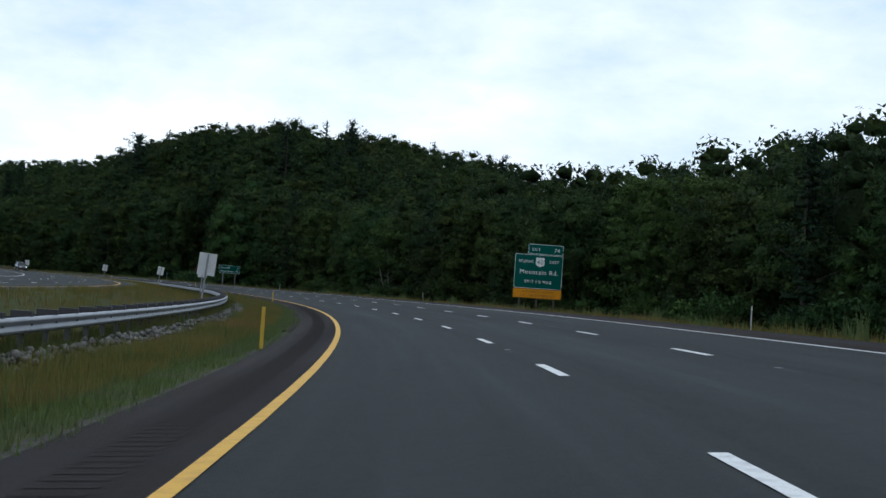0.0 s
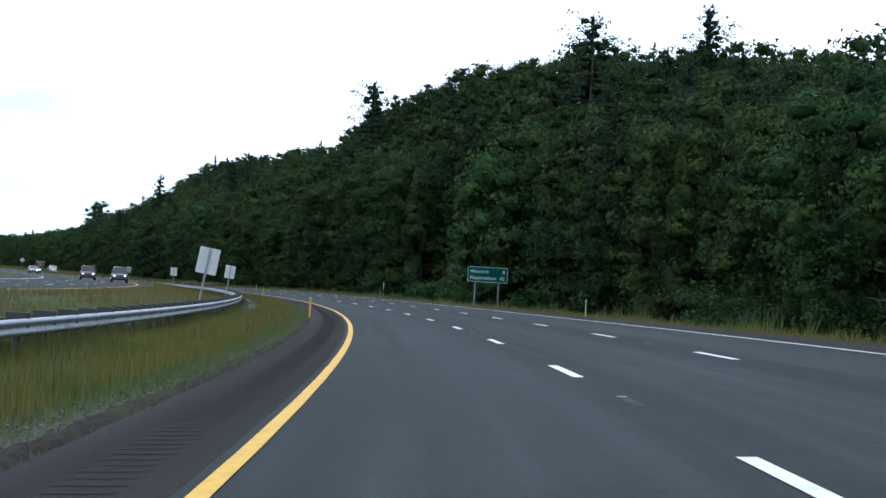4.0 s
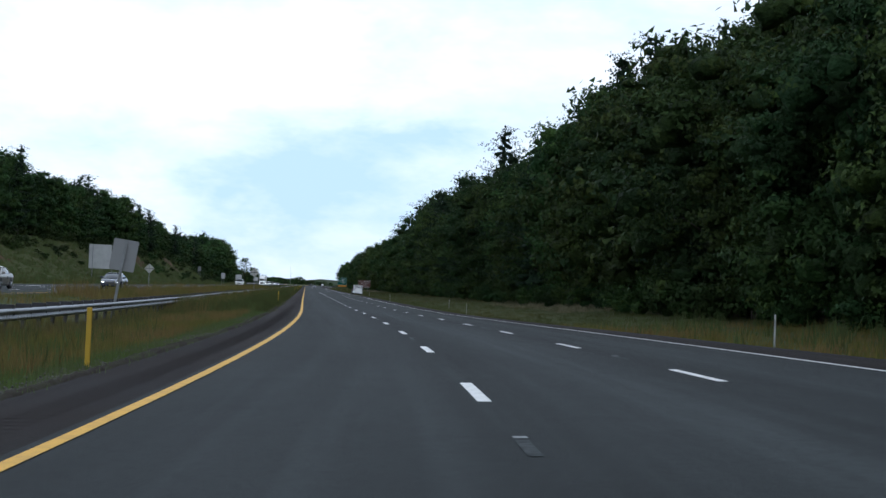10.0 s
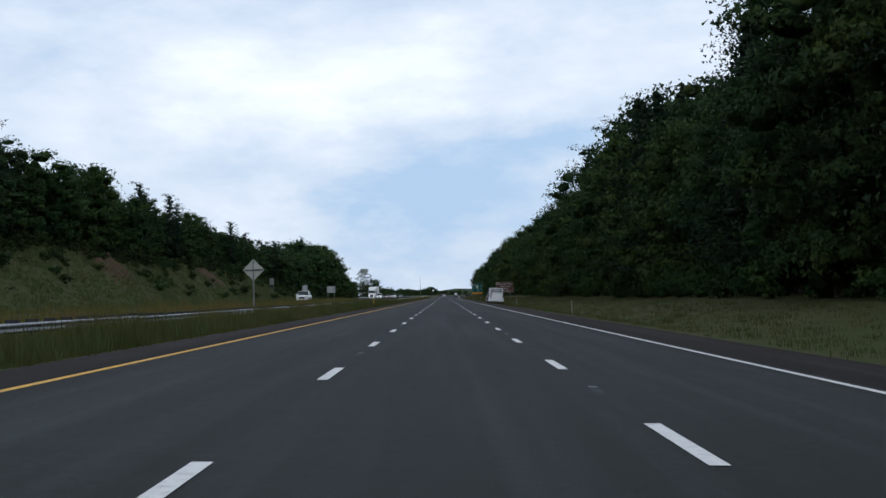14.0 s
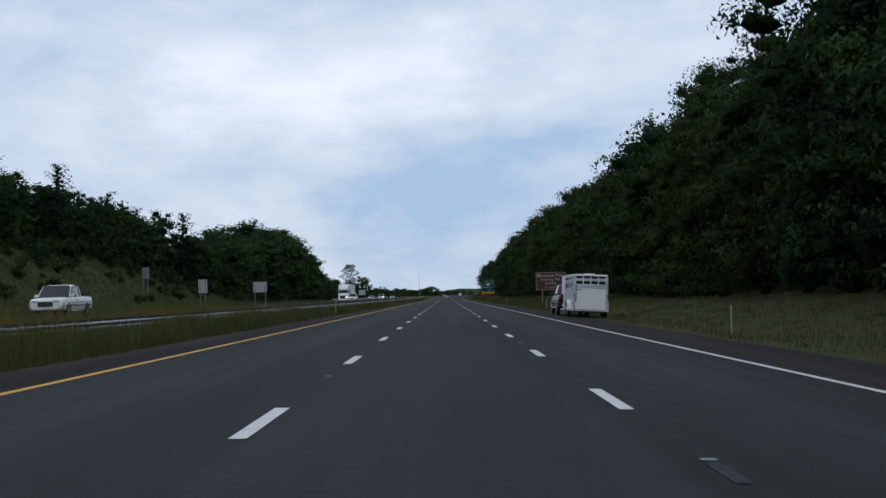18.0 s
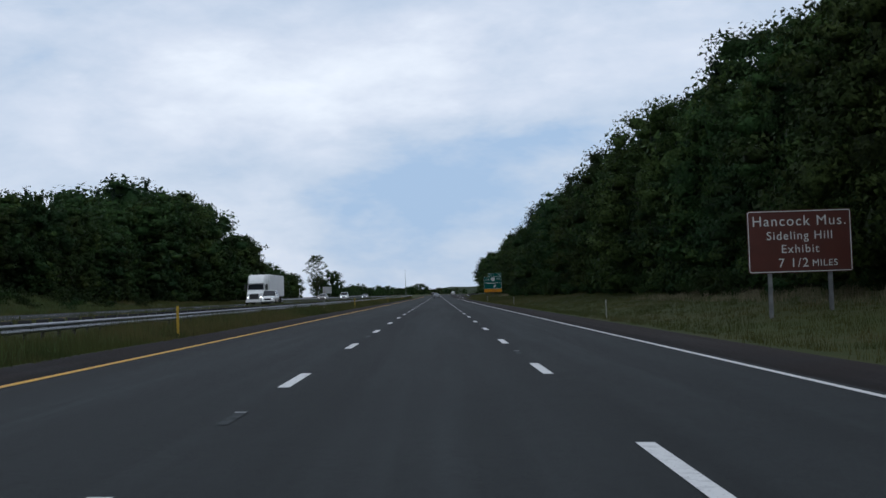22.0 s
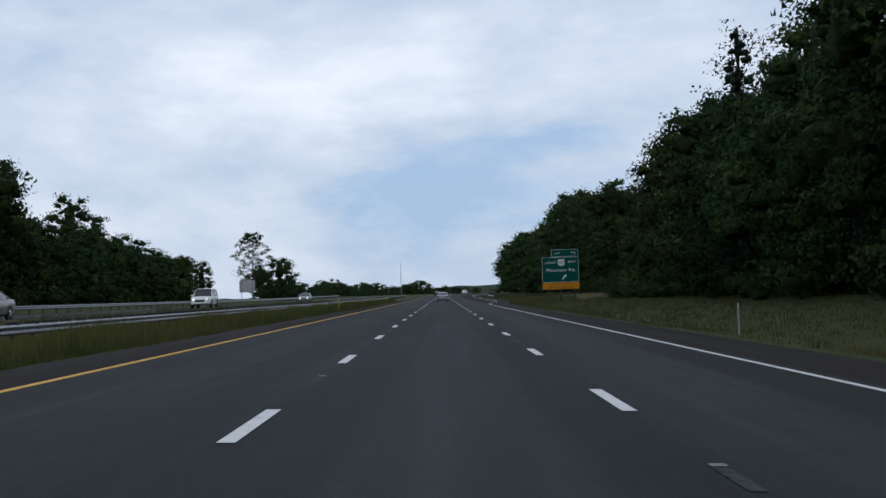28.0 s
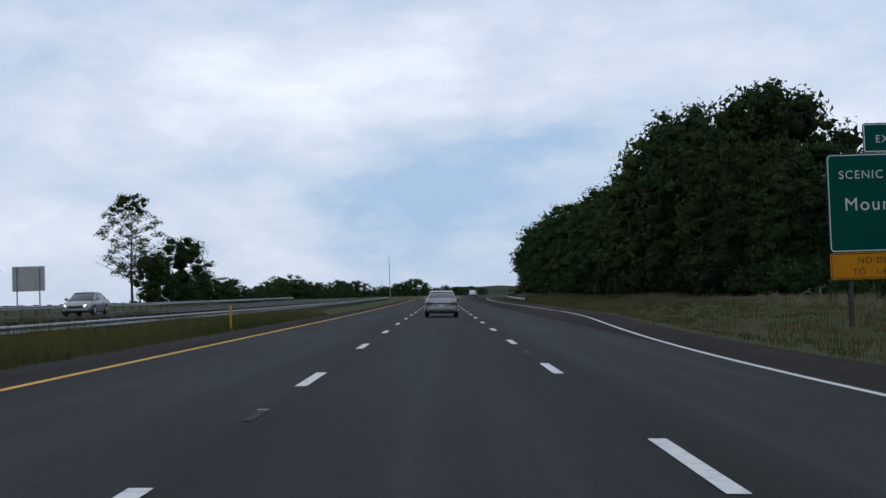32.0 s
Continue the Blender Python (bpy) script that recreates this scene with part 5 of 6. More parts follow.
def text_part(body, size, x, z, y, mat, parent, align="CENTER", name="lettering"):
    cu = bpy.data.curves.new(name, "FONT")
    cu.body, cu.size, cu.align_x, cu.extrude = body, size, align, 0.002
    cu.space_character = 1.16
    tmp = bpy.data.objects.new(name, cu)
    scene.collection.objects.link(tmp)
    me = bpy.data.meshes.new_from_object(tmp.evaluated_get(bpy.context.evaluated_depsgraph_get()))
    bpy.data.objects.remove(tmp)
    # one piece for each letter: islands that lie over one another in x belong together
    bm = bmesh.new()
    bm.from_mesh(me)
    todo, islands = set(bm.verts), []
    while todo:
        grow = [todo.pop()]
        got = list(grow)
        while grow:
            for e in grow.pop().link_edges:
                for w in e.verts:
                    if w in todo:
                        todo.remove(w)
                        grow.append(w)
                        got.append(w)
        islands.append((min(w.co.x for w in got), max(w.co.x for w in got), got))
    letters = []
    for lo, hi, got in sorted(islands, key=lambda i: i[0]):
        if letters and lo < letters[-1][1] - 0.3 * (hi - lo):
            letters[-1] = (letters[-1][0], max(hi, letters[-1][1]), letters[-1][2] + got)
        else:
            letters.append((lo, hi, got))
    for lo, hi, got in letters:
        index = {w: k for k, w in enumerate(got)}
        faces = [[index[w] for w in f.verts] for f in bm.faces if f.verts[0] in index]
        m2 = bpy.data.meshes.new("letter")
        m2.from_pydata([w.co[:] for w in got], [], faces)
        m2.materials.append(mat)
        o = new("letter", m2)
        o.parent = parent
        o.matrix_local = pose(x, y, z, 90, 0, 0)
    bm.free()


def sign_post(e, x, top, y=0.09, deep=1.2, w=0.14, mat=None):
    bm = bmesh.new()
    box(bm, x - w / 2, x + w / 2, y, y + 0.012, -deep, top)
    box(bm, x - w / 2, x + w / 2, y + 0.15, y + 0.162, -deep, top)
    box(bm, x - 0.006, x + 0.006, y + 0.012, y + 0.15, -deep, top)
    part("post", bm, mat or STEEL_POST, e)


def back_ribs(e, w, z0, z1):
    for k, z in enumerate(np.linspace(z0 + 0.25, z1 - 0.25, 3)):
        part("rib", box_bm(-w / 2 + 0.1, w / 2 - 0.1, 0.03, 0.09, z - 0.04, z + 0.04), ALU, e)


def shield_bm(cx, cz, s, y):
    """The plain outline of a route shield."""
    bm = bmesh.new()
    half = [(0, 0.50), (0.20, 0.42), (0.36, 0.52), (0.50, 0.38), (0.44, 0.20), (0.50, -0.05), (0.46, -0.30), (0.30, -0.42), (0.10, -0.46), (0, -0.54)]
    pts = half + [(-x, z) for x, z in reversed(half[1:-1])]
    bm.faces.new([bm.verts.new((cx + x * s, y, cz + z * s)) for x, z in pts])
    return bm


def exit_sign(m, clear, arrow, label):
    e = thing("exit_sign", m, label, "road sign", "exit signs")
    w, h, yh, tw, th = 4.9, 3.35, 0.92, 3.62, 1.02
    y0, z1 = clear, clear + yh
    z2 = z1 + h
    warn = part("warning_panel", rounded_plate(w, yh - 0.01, 0.03, 0.10, 0, y0), SIGN_YELLOW, e, "amber warning panel with black writing")
    panel = part("panel", rounded_plate(w, h, 0.03, 0.16, 0, z1), SIGN_GREEN, e, "green reflective main panel")
    tab = part("exit_tab", rounded_plate(tw, th, 0.03, 0.10, w / 2 - tw / 2, z2 + 0.01), SIGN_GREEN, e, "small green tab with the exit number")
    part("border", border_bm(w, h, 0, z1, -0.004, 0.16), SIGN_WHITE, panel)
    part("border", border_bm(tw, th, w / 2 - tw / 2, z2 + 0.01, -0.004, 0.10), SIGN_WHITE, tab)
    part("border", border_bm(w, yh - 0.01, 0, y0, -0.004, 0.10, 0.025), SIGN_BLACK, warn)
    text_part("EXIT", 0.36, w / 2 - tw + 0.42, z2 + 0.36, -0.006, SIGN_WHITE, tab, "LEFT")
    text_part("74", 0.52, w / 2 - 0.4, z2 + 0.32, -0.006, SIGN_WHITE, tab, "RIGHT")
    text_part("SCENIC", 0.40, -w / 2 + 0.4, z1 + 2.50, -0.006, SIGN_WHITE, panel, "LEFT")
    text_part("EAST", 0.40, w / 2 - 0.4, z1 + 2.56, -0.006, SIGN_WHITE, panel, "RIGHT")
    part("route_shield", shield_bm(0.12, z1 + 2.62, 0.92, -0.005), SIGN_WHITE, panel, "white route shield")
    text_part("40", 0.62, 0.12, z1 + 2.40, -0.009, SIGN_BLACK, panel)
    text_part("Mountain Rd.", 0.62, 0.05, z1 + 1.42, -0.006, SIGN_WHITE, panel)
    if arrow:
        bm = bmesh.new()
        pts = [(-0.08, -0.45), (0.08, -0.45), (0.08, 0.08), (0.27, 0.0), (0.0, 0.45), (-0.27, 0.0), (-0.08, 0.08)]
        c, s = math.cos(radians(-40)), math.sin(radians(-40))
        bm.faces.new([bm.verts.new((0.5 + (x * c - z * s) * 0.95, -0.006, z1 + 0.72 + (x * s + z * c) * 0.95)) for x, z in pts])
        part("arrow", bm, SIGN_WHITE, panel)
    else:
        text_part("EXIT 1/2 MILE", 0.40, 0.0, z1 + 0.56, -0.006, SIGN_WHITE, panel)
    text_part("NO DIRECT RETURN", 0.30, 0.05, y0 + 0.54, -0.006, SIGN_BLACK, warn)
    text_part("TO   I-68 EASTBOUND", 0.30, 0.0, y0 + 0.16, -0.006, SIGN_BLACK, warn)
    for x in (-1.75, 0.0, 1.75):
        sign_post(e, x, z2 - 0.1, mat=DARK_POST)
    back_ribs(e, w, z1, z2)


def two_post_sign(name, m, w, h, clear, mat, lines, label, group="", size=0.0):
    """lines: (text, size, x, height over the lower edge, align)."""
    e = thing(name, m, label, "road sign", group)
    panel = part("panel", rounded_plate(w, h, 0.025, 0.12, 0, clear), mat, e)
    part("border", border_bm(w, h, 0, clear, -0.004, 0.12, 0.03), SIGN_WHITE, panel)
    for body, sz, x, z, al in lines:
        text_part(body, sz, x, clear + z, -0.006, SIGN_WHITE, panel, al)
    for x in (-w * 0.29, w * 0.29):
        sign_post(e, x, clear + h - 0.1)
    return e


exit_sign(spot(121.5, 25.1, 0), 1.85, False, "green exit sign with amber warning panel on three steel posts")
exit_sign(spot(1081.5, 21.3, 0), 1.45, True, "green exit sign with white arrow and amber panel on three posts")
two_post_sign("distance_sign", spot(272.5, 22.8, 0, 0), 4.6, 1.70, 3.0, SIGN_GREEN,
              (("Hancock", 0.52, -1.98, 1.02, "LEFT"), ("8", 0.52, 1.95, 1.02, "RIGHT"), ("Hagerstown", 0.52, -1.98, 0.32, "LEFT"), ("42", 0.52, 1.95, 0.32, "RIGHT")), "green distance sign with white writing on two steel posts")
two_post_sign("museum_sign", spot(771.5, 20.0, 0), 4.08, 2.45, 1.62, SIGN_BROWN,
              (("Hancock Mus.", 0.56, 0, 1.84, "CENTER"), ("Sideling Hill", 0.46, 0, 1.30, "CENTER"), ("Exhibit", 0.46, 0, 0.78, "CENTER"), ("7 1/2", 0.50, -0.28, 0.22, "CENTER"), ("MILES", 0.36, 0.95, 0.24, "CENTER")), "brown attraction sign with white writing on two steel posts")


def mile_marker(m):
    e = thing("mile_marker", m, "small upright green mile marker on a thin post", "road sign")
    panel = part("panel", rounded_plate(0.30, 0.86, 0.02, 0.04, 0, 1.25), SIGN_GREEN, e)
    text_part("MILE", 0.10, 0, 1.98, -0.006, SIGN_WHITE, panel)
    text_part("7", 0.30, 0, 1.68, -0.006, SIGN_WHITE, panel)
    text_part("2", 0.30, 0, 1.36, -0.006, SIGN_WHITE, panel)
    part("post", box_bm(-0.03, 0.03, 0.02, 0.06, -0.5, 2.1), STEEL_POST, e)


mile_marker(spot(295, 16.0))


def sign_back(m, w, h, clear, label, tilt=0.0, mat=ALU, posts=(0.0,), ribs=False, diamond=False, group="sign backs"):
    """A sign for the other direction, of which the bare back shows."""
    e = thing("sign_back", m @ pose(0, 0, 0, 0, tilt, 0), label, "road sign", group)
    if diamond:
        bm = bmesh.new()
        box(bm, -w / 2, w / 2, 0, 0.02, -w / 2, w / 2, bevel=0.009)
        bmesh.ops.rotate(bm, verts=bm.verts, cent=(0, 0.01, 0), matrix=Matrix.Rotation(radians(45), 3, "Y"))
        bmesh.ops.translate(bm, verts=bm.verts, vec=(0, 0, clear + w * 0.707))
        part("panel", bm, mat, e)
        d = w * 0.707
        part("brace", box_bm(-d * 0.9, d * 0.9, -0.05, 0, clear + d - 0.04, clear + d + 0.04), BLACK_PLATE, e)
        top = clear + 2 * d - 0.1
    else:
        part("panel", rounded_plate(w, h, 0.02, 0.05, 0, clear), mat, e)
        top = clear + h - 0.06
        if ribs:
            for z in np.arange(clear + 0.18, clear + h, 0.30):
                part("rib", box_bm(-w / 2 + 0.04, w / 2 - 0.04, -0.035, 0, z - 0.02, z + 0.02), ALU, e)
    for x in posts:
        part("post", box_bm(x - 0.05, x + 0.05, -0.11, -0.03, -1.0, top, bevel=0.008), STEEL_POST, e)
    return e


for s, v, tilt in ((70.6, -6.65, 5), (139.5, -6.25, 3), (194.3, -6.7, 9), (258, -6.25, 7), (330, -6.8, -1), (384, -6.85, 8)):
    sign_back(spot(s, v, 0, 4), 0.94, 1.2, 1.95, "bare aluminium sign back on one post in the median", tilt, ALU if s != 384 else ALU_DARK, group="curve signs")


def big_back(m):
    e = sign_back(m, 3.6, 4.0, 1.6, "large ribbed aluminium sign back on two posts", ribs=True, posts=(-1.2, 2.0), group="large sign backs")
    part("side_panel", rounded_plate(1.5, 3.0, 0.02, 0.06, 2.55, 1.6), ALU, e)


big_back(spot(553.3, -33.9, 0.35, 2))
sign_back(spot(551, -25.5, 0), 1.15, 1.15, 1.95, "diamond sign back with cross braces beside the road", mat=CREAM_ALU, diamond=True, posts=(0.0,), group="diamond signs")
sign_back(spot(560, -8.65, 0), 1.15, 1.15, 2.6, "diamond sign back with cross braces in the median", mat=CREAM_ALU, diamond=True, posts=(0.0,), group="diamond signs")
sign_back(spot(766.9, -34.8, 0, 3), 1.0, 1.5, 2.0, "narrow bare sign back on the grass bank", mat=ALU_DARK, posts=(-0.3, 0.3), group="bank sign backs")
sign_back(spot(765.6, -26.9, 0), 1.2, 1.8, 2.05, "upright bare sign back beside the opposite carriageway", posts=(-0.35, 0.35), group="bank sign backs")
sign_back(spot(793, -23.2, 0), 2.1, 1.6, 2.1, "wide ribbed sign back beside the opposite carriageway", ribs=True, posts=(-0.8, 0.8), group="bank sign backs")
sign_back(spot(1152, -30.8, 0), 2.9, 2.2, 1.9, "wide ribbed sign back on two posts beside the opposite carriageway", ribs=True, posts=(-1.0, 1.0), group="bank sign backs")


def delineator(m, mat, label, group):
    w = 0.04 if mat == DEL_YELLOW else 0.026
    e = thing("delineator_post", m, label, "marker post", group)
    part("post", box_bm(-w, w, -0.012, 0.012, -0.5, 1.0, bevel=0.008), mat, e)
    part("reflector", box_bm(-w * 0.8, w * 0.8, -0.018, -0.0125, 0.84, 0.95, bevel=0.002), mat if mat == DEL_YELLOW else REFLECTOR, e)


for s in (28.2, 107.5, 191.5, 273.5, 354, 438, 600, 680, 759.5, 841.7, 922, 1003.3, 1084):
    delineator(spot(s, -1.52 if s < 300 else -1.9, -0.08), DEL_YELLOW, "yellow flexible marker post beside the shoulder", "yellow marker posts")
for s, v in ((46.5, 15.2), (128, 15.2), (206.5, 14.2), (290.5, 14.6), (371, 14.6), (451.5, 15.0), (484, 17.0), (560, 15.0), (636.9, 15.2), (713, 14.8), (790.4, 14.8), (874, 14.8), (950, 14.6)):
    delineator(spot(s, v), DEL_WHITE, "white flexible marker post on the verge", "white marker posts")
for s in (840, 1033):
    delineator(spot(s, -4.6), DEL_WHITE, "white marker post in the median grass", "median marker posts")


# ---------------------------------------------------------------- street lamps, mast
def street_lamp(m, label):
    e = thing("street_lamp", m, label, "street lamp", "street lamps")
    v, f = [], []
    bm = bmesh.new()
    bmesh.ops.create_cone(bm, segments=10, radius1=0.12, radius2=0.07, depth=12, cap_ends=True)
    bmesh.ops.translate(bm, verts=bm.verts, vec=(0, 0, 6))
    part("pole", bm, STEEL_POST, e)
    bm = bmesh.new()
    for k in range(6):
        a, b = k / 6, (k + 1) / 6
        box(bm, -3.4 * b - 0.02, -3.4 * a + 0.02, -0.04, 0.04, 11.6 + 1.1 * math.sin(a * 1.5), 11.7 + 1.1 * math.sin(b * 1.5))
    part("arm", bm, STEEL_POST, e)
    part("lamp_head", box_bm(-4.3, -3.35, -0.16, 0.16, 12.62, 12.80, bevel=0.05), ALU, e)


for s, v in ((1440, 23.0), (1400, 24.6), (1490, 17.5)):
    street_lamp(spot(s, v), "tall steel street lamp with a curved arm by the exit")


def radio_mast(m):
    e = thing("light_mast", m, "tall thin steel mast far beyond the road", "mast")
    bm = bmesh.new()
    bmesh.ops.create_cone(bm, segments=10, radius1=0.16, radius2=0.07, depth=15.4, cap_ends=True)
    bmesh.ops.translate(bm, verts=bm.verts, vec=(0, 0, 7.7))
    part("pole", bm, STEEL_POST, e)
    part("head", box_bm(-0.14, 0.14, -0.14, 0.14, 15.2, 15.5, bevel=0.04), STEEL_POST, e)


radio_mast(spot(1510, -34))


# ---------------------------------------------------------------- vehicles
def paint(name, c, rough=0.3, metal=0.0):
    m = material(name, c, rough, metal, noises=((2, 0.45, 0.8, tuple(x * 0.9 for x in c)),))
    m.node_tree.nodes["Principled BSDF"].inputs["Coat Weight"].default_value = 0.3
    return m


def glow(name, c, strength):
    m = bpy.data.materials.new(name)
    m.use_nodes = True
    b = m.node_tree.nodes["Principled BSDF"]
    b.inputs["Base Color"].default_value = (*c, 1)
    b.inputs["Emission Color"].default_value = (*c, 1)
    b.inputs["Emission Strength"].default_value = strength
    return m


SILVER = paint("silver_paint", (0.235, 0.25, 0.27), 0.34, 0.45)
CAR_WHITE = paint("white_paint", (0.70, 0.71, 0.70))
CAR_BLACK = paint("black_paint", (0.015, 0.015, 0.018), 0.2)
MAROON = paint("maroon_paint", (0.036, 0.0045, 0.007), 0.5)
PEWTER = paint("pewter_paint", (0.20, 0.185, 0.165), 0.3, 0.4)
DARKBLUE = paint("dark_blue_paint", (0.018, 0.024, 0.045), 0.22)
AUTO_GLASS = material("tinted_glass", (0.012, 0.015, 0.018), 0.08, spec=0.4)
TYRE = material("tyre_rubber", (0.014, 0.014, 0.015), 0.9)
CHROME = material("chrome", (0.60, 0.61, 0.63), 0.2, 0.95)
BLACK_PLASTIC = material("black_plastic", (0.02, 0.02, 0.021), 0.6)
TAIL = material("tail_lamp_red", (0.10, 0.006, 0.007), 0.3)
PLATE = material("plate_grey", (0.42, 0.44, 0.46), 0.5)
HEADLAMP = glow("headlamp_lit", (1.0, 0.97, 0.90), 6.0)
HEAD_OFF = material("headlamp_clear", (0.45, 0.47, 0.5), 0.15)
TRAILER_WHITE = material("trailer_white", (0.80, 0.81, 0.82), 0.4, noises=((1.2, 0.45, 0.75, (0.74, 0.75, 0.76)), (9, 0.6, 0.85, (0.66, 0.67, 0.68))))
TRAILER_ALU = material("trailer_aluminium", (0.66, 0.68, 0.71), 0.4, 0.45, noises=((3, 0.4, 0.7, (0.40, 0.42, 0.45)),))
INSIDE_SHADE = material("inside_shade", (0.012, 0.013, 0.015), 0.9)


def loft(stations, close=True):
    """stations: (y, half profile of (x, z) from below to above); mirrored over x and joined along y."""
    bm = bmesh.new()
    rows = []
    for y, prof in stations:
        left = [bm.verts.new((-x, y, z)) for x, z in reversed(prof) if x > 1e-6]
        right = [bm.verts.new((x, y, z)) for x, z in prof]
        rows.append(right + left)
    n = len(rows[0])
    for a, b in zip(rows, rows[1:]):
        for i in range(n - (0 if close else 1)):
            bm.faces.new((a[i], a[(i + 1) % n], b[(i + 1) % n], b[i]))
    if close:
        bm.faces.new(rows[0])
        bm.faces.new(list(reversed(rows[-1])))
    bmesh.ops.recalc_face_normals(bm, faces=bm.faces)
    return bm


def soft(ob, bevel=0.0):
    for p in ob.data.polygons:
        p.use_smooth = True
    try_angle = ob.modifiers.new("edges", "EDGE_SPLIT")
    try_angle.split_angle = radians(38)
    return ob


def wheel(e, x, y, r, w, rim_mat, side):
    bm = bmesh.new()
    bmesh.ops.create_cone(bm, segments=24, radius1=r, radius2=r, depth=w, cap_ends=True)
    bmesh.ops.bevel(bm, geom=[g for g in bm.edges if len(g.link_faces) == 2 and abs(g.calc_face_angle(0)) > 1], offset=r * 0.12, segments=2, affect="EDGES")
    bmesh.ops.rotate(bm, verts=bm.verts, cent=(0, 0, 0), matrix=Matrix.Rotation(radians(90), 3, "Y"))
    t = part("wheel", bm, TYRE, e)
    t.location = (x, y, r)
    soft(t)
    bm = bmesh.new()
    bmesh.ops.create_cone(bm, segments=20, radius1=r * 0.62, radius2=r * 0.5, depth=0.04, cap_ends=True)
    bmesh.ops.rotate(bm, verts=bm.verts, cent=(0, 0, 0), matrix=Matrix.Rotation(radians(90 * side), 3, "Y"))
    for k in range(5):
        a = k * 1.2566
        c = bmesh.ops.create_cube(bm, size=1)["verts"]
        for q in c:
            q.co = Vector((q.co.x * 0.05 + side * 0.02, q.co.y * r * 0.12, q.co.z * r * 0.5 + r * 0.3))
            q.co = Matrix.Rotation(a, 3, "X") @ q.co
    rim = part("rim", bm, rim_mat, t)
    rim.location = (side * w * 0.5, 0, 0)


def arches(e, ys, r, half):
    for y in ys:
        for side in (-1, 1):
            bm = bmesh.new()
            bmesh.ops.create_cone(bm, segments=20, radius1=r * 1.17, radius2=r * 1.17, depth=0.03, cap_ends=True)
            bmesh.ops.rotate(bm, verts=bm.verts, cent=(0, 0, 0), matrix=Matrix.Rotation(radians(90), 3, "Y"))
            o = part("wheel_arch", bm, BLACK_PLASTIC, e)
            o.location = (side * (half + 0.002), y, r * 1.02)


KINDS = {
    # length stations of the painted body: y, half width, underside, top; then the glass house: y, half width, top
    "sedan": dict(
        body=[(-2.42, 0.74, 0.42, 0.84), (-2.34, 0.86, 0.30, 1.02), (-1.75, 0.91, 0.22, 1.06), (-0.9, 0.92, 0.20, 0.98), (0.3, 0.92, 0.20, 0.95), (1.05, 0.92, 0.20, 0.95), (1.7, 0.90, 0.22, 0.88), (2.25, 0.82, 0.26, 0.74), (2.42, 0.66, 0.34, 0.60)],
        house=[(-1.95, 0.70, 1.04), (-1.15, 0.66, 1.40), (-0.4, 0.66, 1.46), (0.25, 0.66, 1.43), (1.15, 0.72, 0.95)], roof=(-1.2, 0.3), axles=(-1.40, 1.42), r=0.33, half=0.92, belt=0.98),
    "suv": dict(
        body=[(-2.35, 0.86, 0.45, 1.06), (-2.28, 0.93, 0.36, 1.14), (-1.4, 0.95, 0.30, 1.14), (0.2, 0.95, 0.28, 1.10), (1.0, 0.95, 0.28, 1.10), (1.9, 0.92, 0.32, 1.02), (2.25, 0.86, 0.36, 0.92), (2.38, 0.74, 0.42, 0.74)],
        house=[(-2.27, 0.80, 1.12), (-2.10, 0.76, 1.74), (-0.6, 0.76, 1.80), (0.35, 0.76, 1.76), (1.10, 0.80, 1.10)], roof=(-2.08, 0.42), axles=(-1.38, 1.45), r=0.38, half=0.95, belt=1.12),
    "pickup": dict(
        body=[(-2.95, 0.93, 0.55, 1.20), (-2.90, 0.98, 0.48, 1.26), (-1.0, 1.0, 0.44, 1.28), (-0.7, 1.0, 0.42, 1.26), (1.2, 1.0, 0.42, 1.24), (2.4, 0.98, 0.44, 1.18), (2.85, 0.92, 0.48, 1.08), (2.95, 0.84, 0.55, 0.95)],
        house=[(-0.95, 0.86, 1.26), (-0.78, 0.80, 1.86), (0.1, 0.80, 1.92), (0.75, 0.80, 1.88), (1.45, 0.86, 1.24)], roof=(-0.78, 0.82), axles=(-1.85, 1.85), r=0.41, half=1.0, belt=1.26),
}


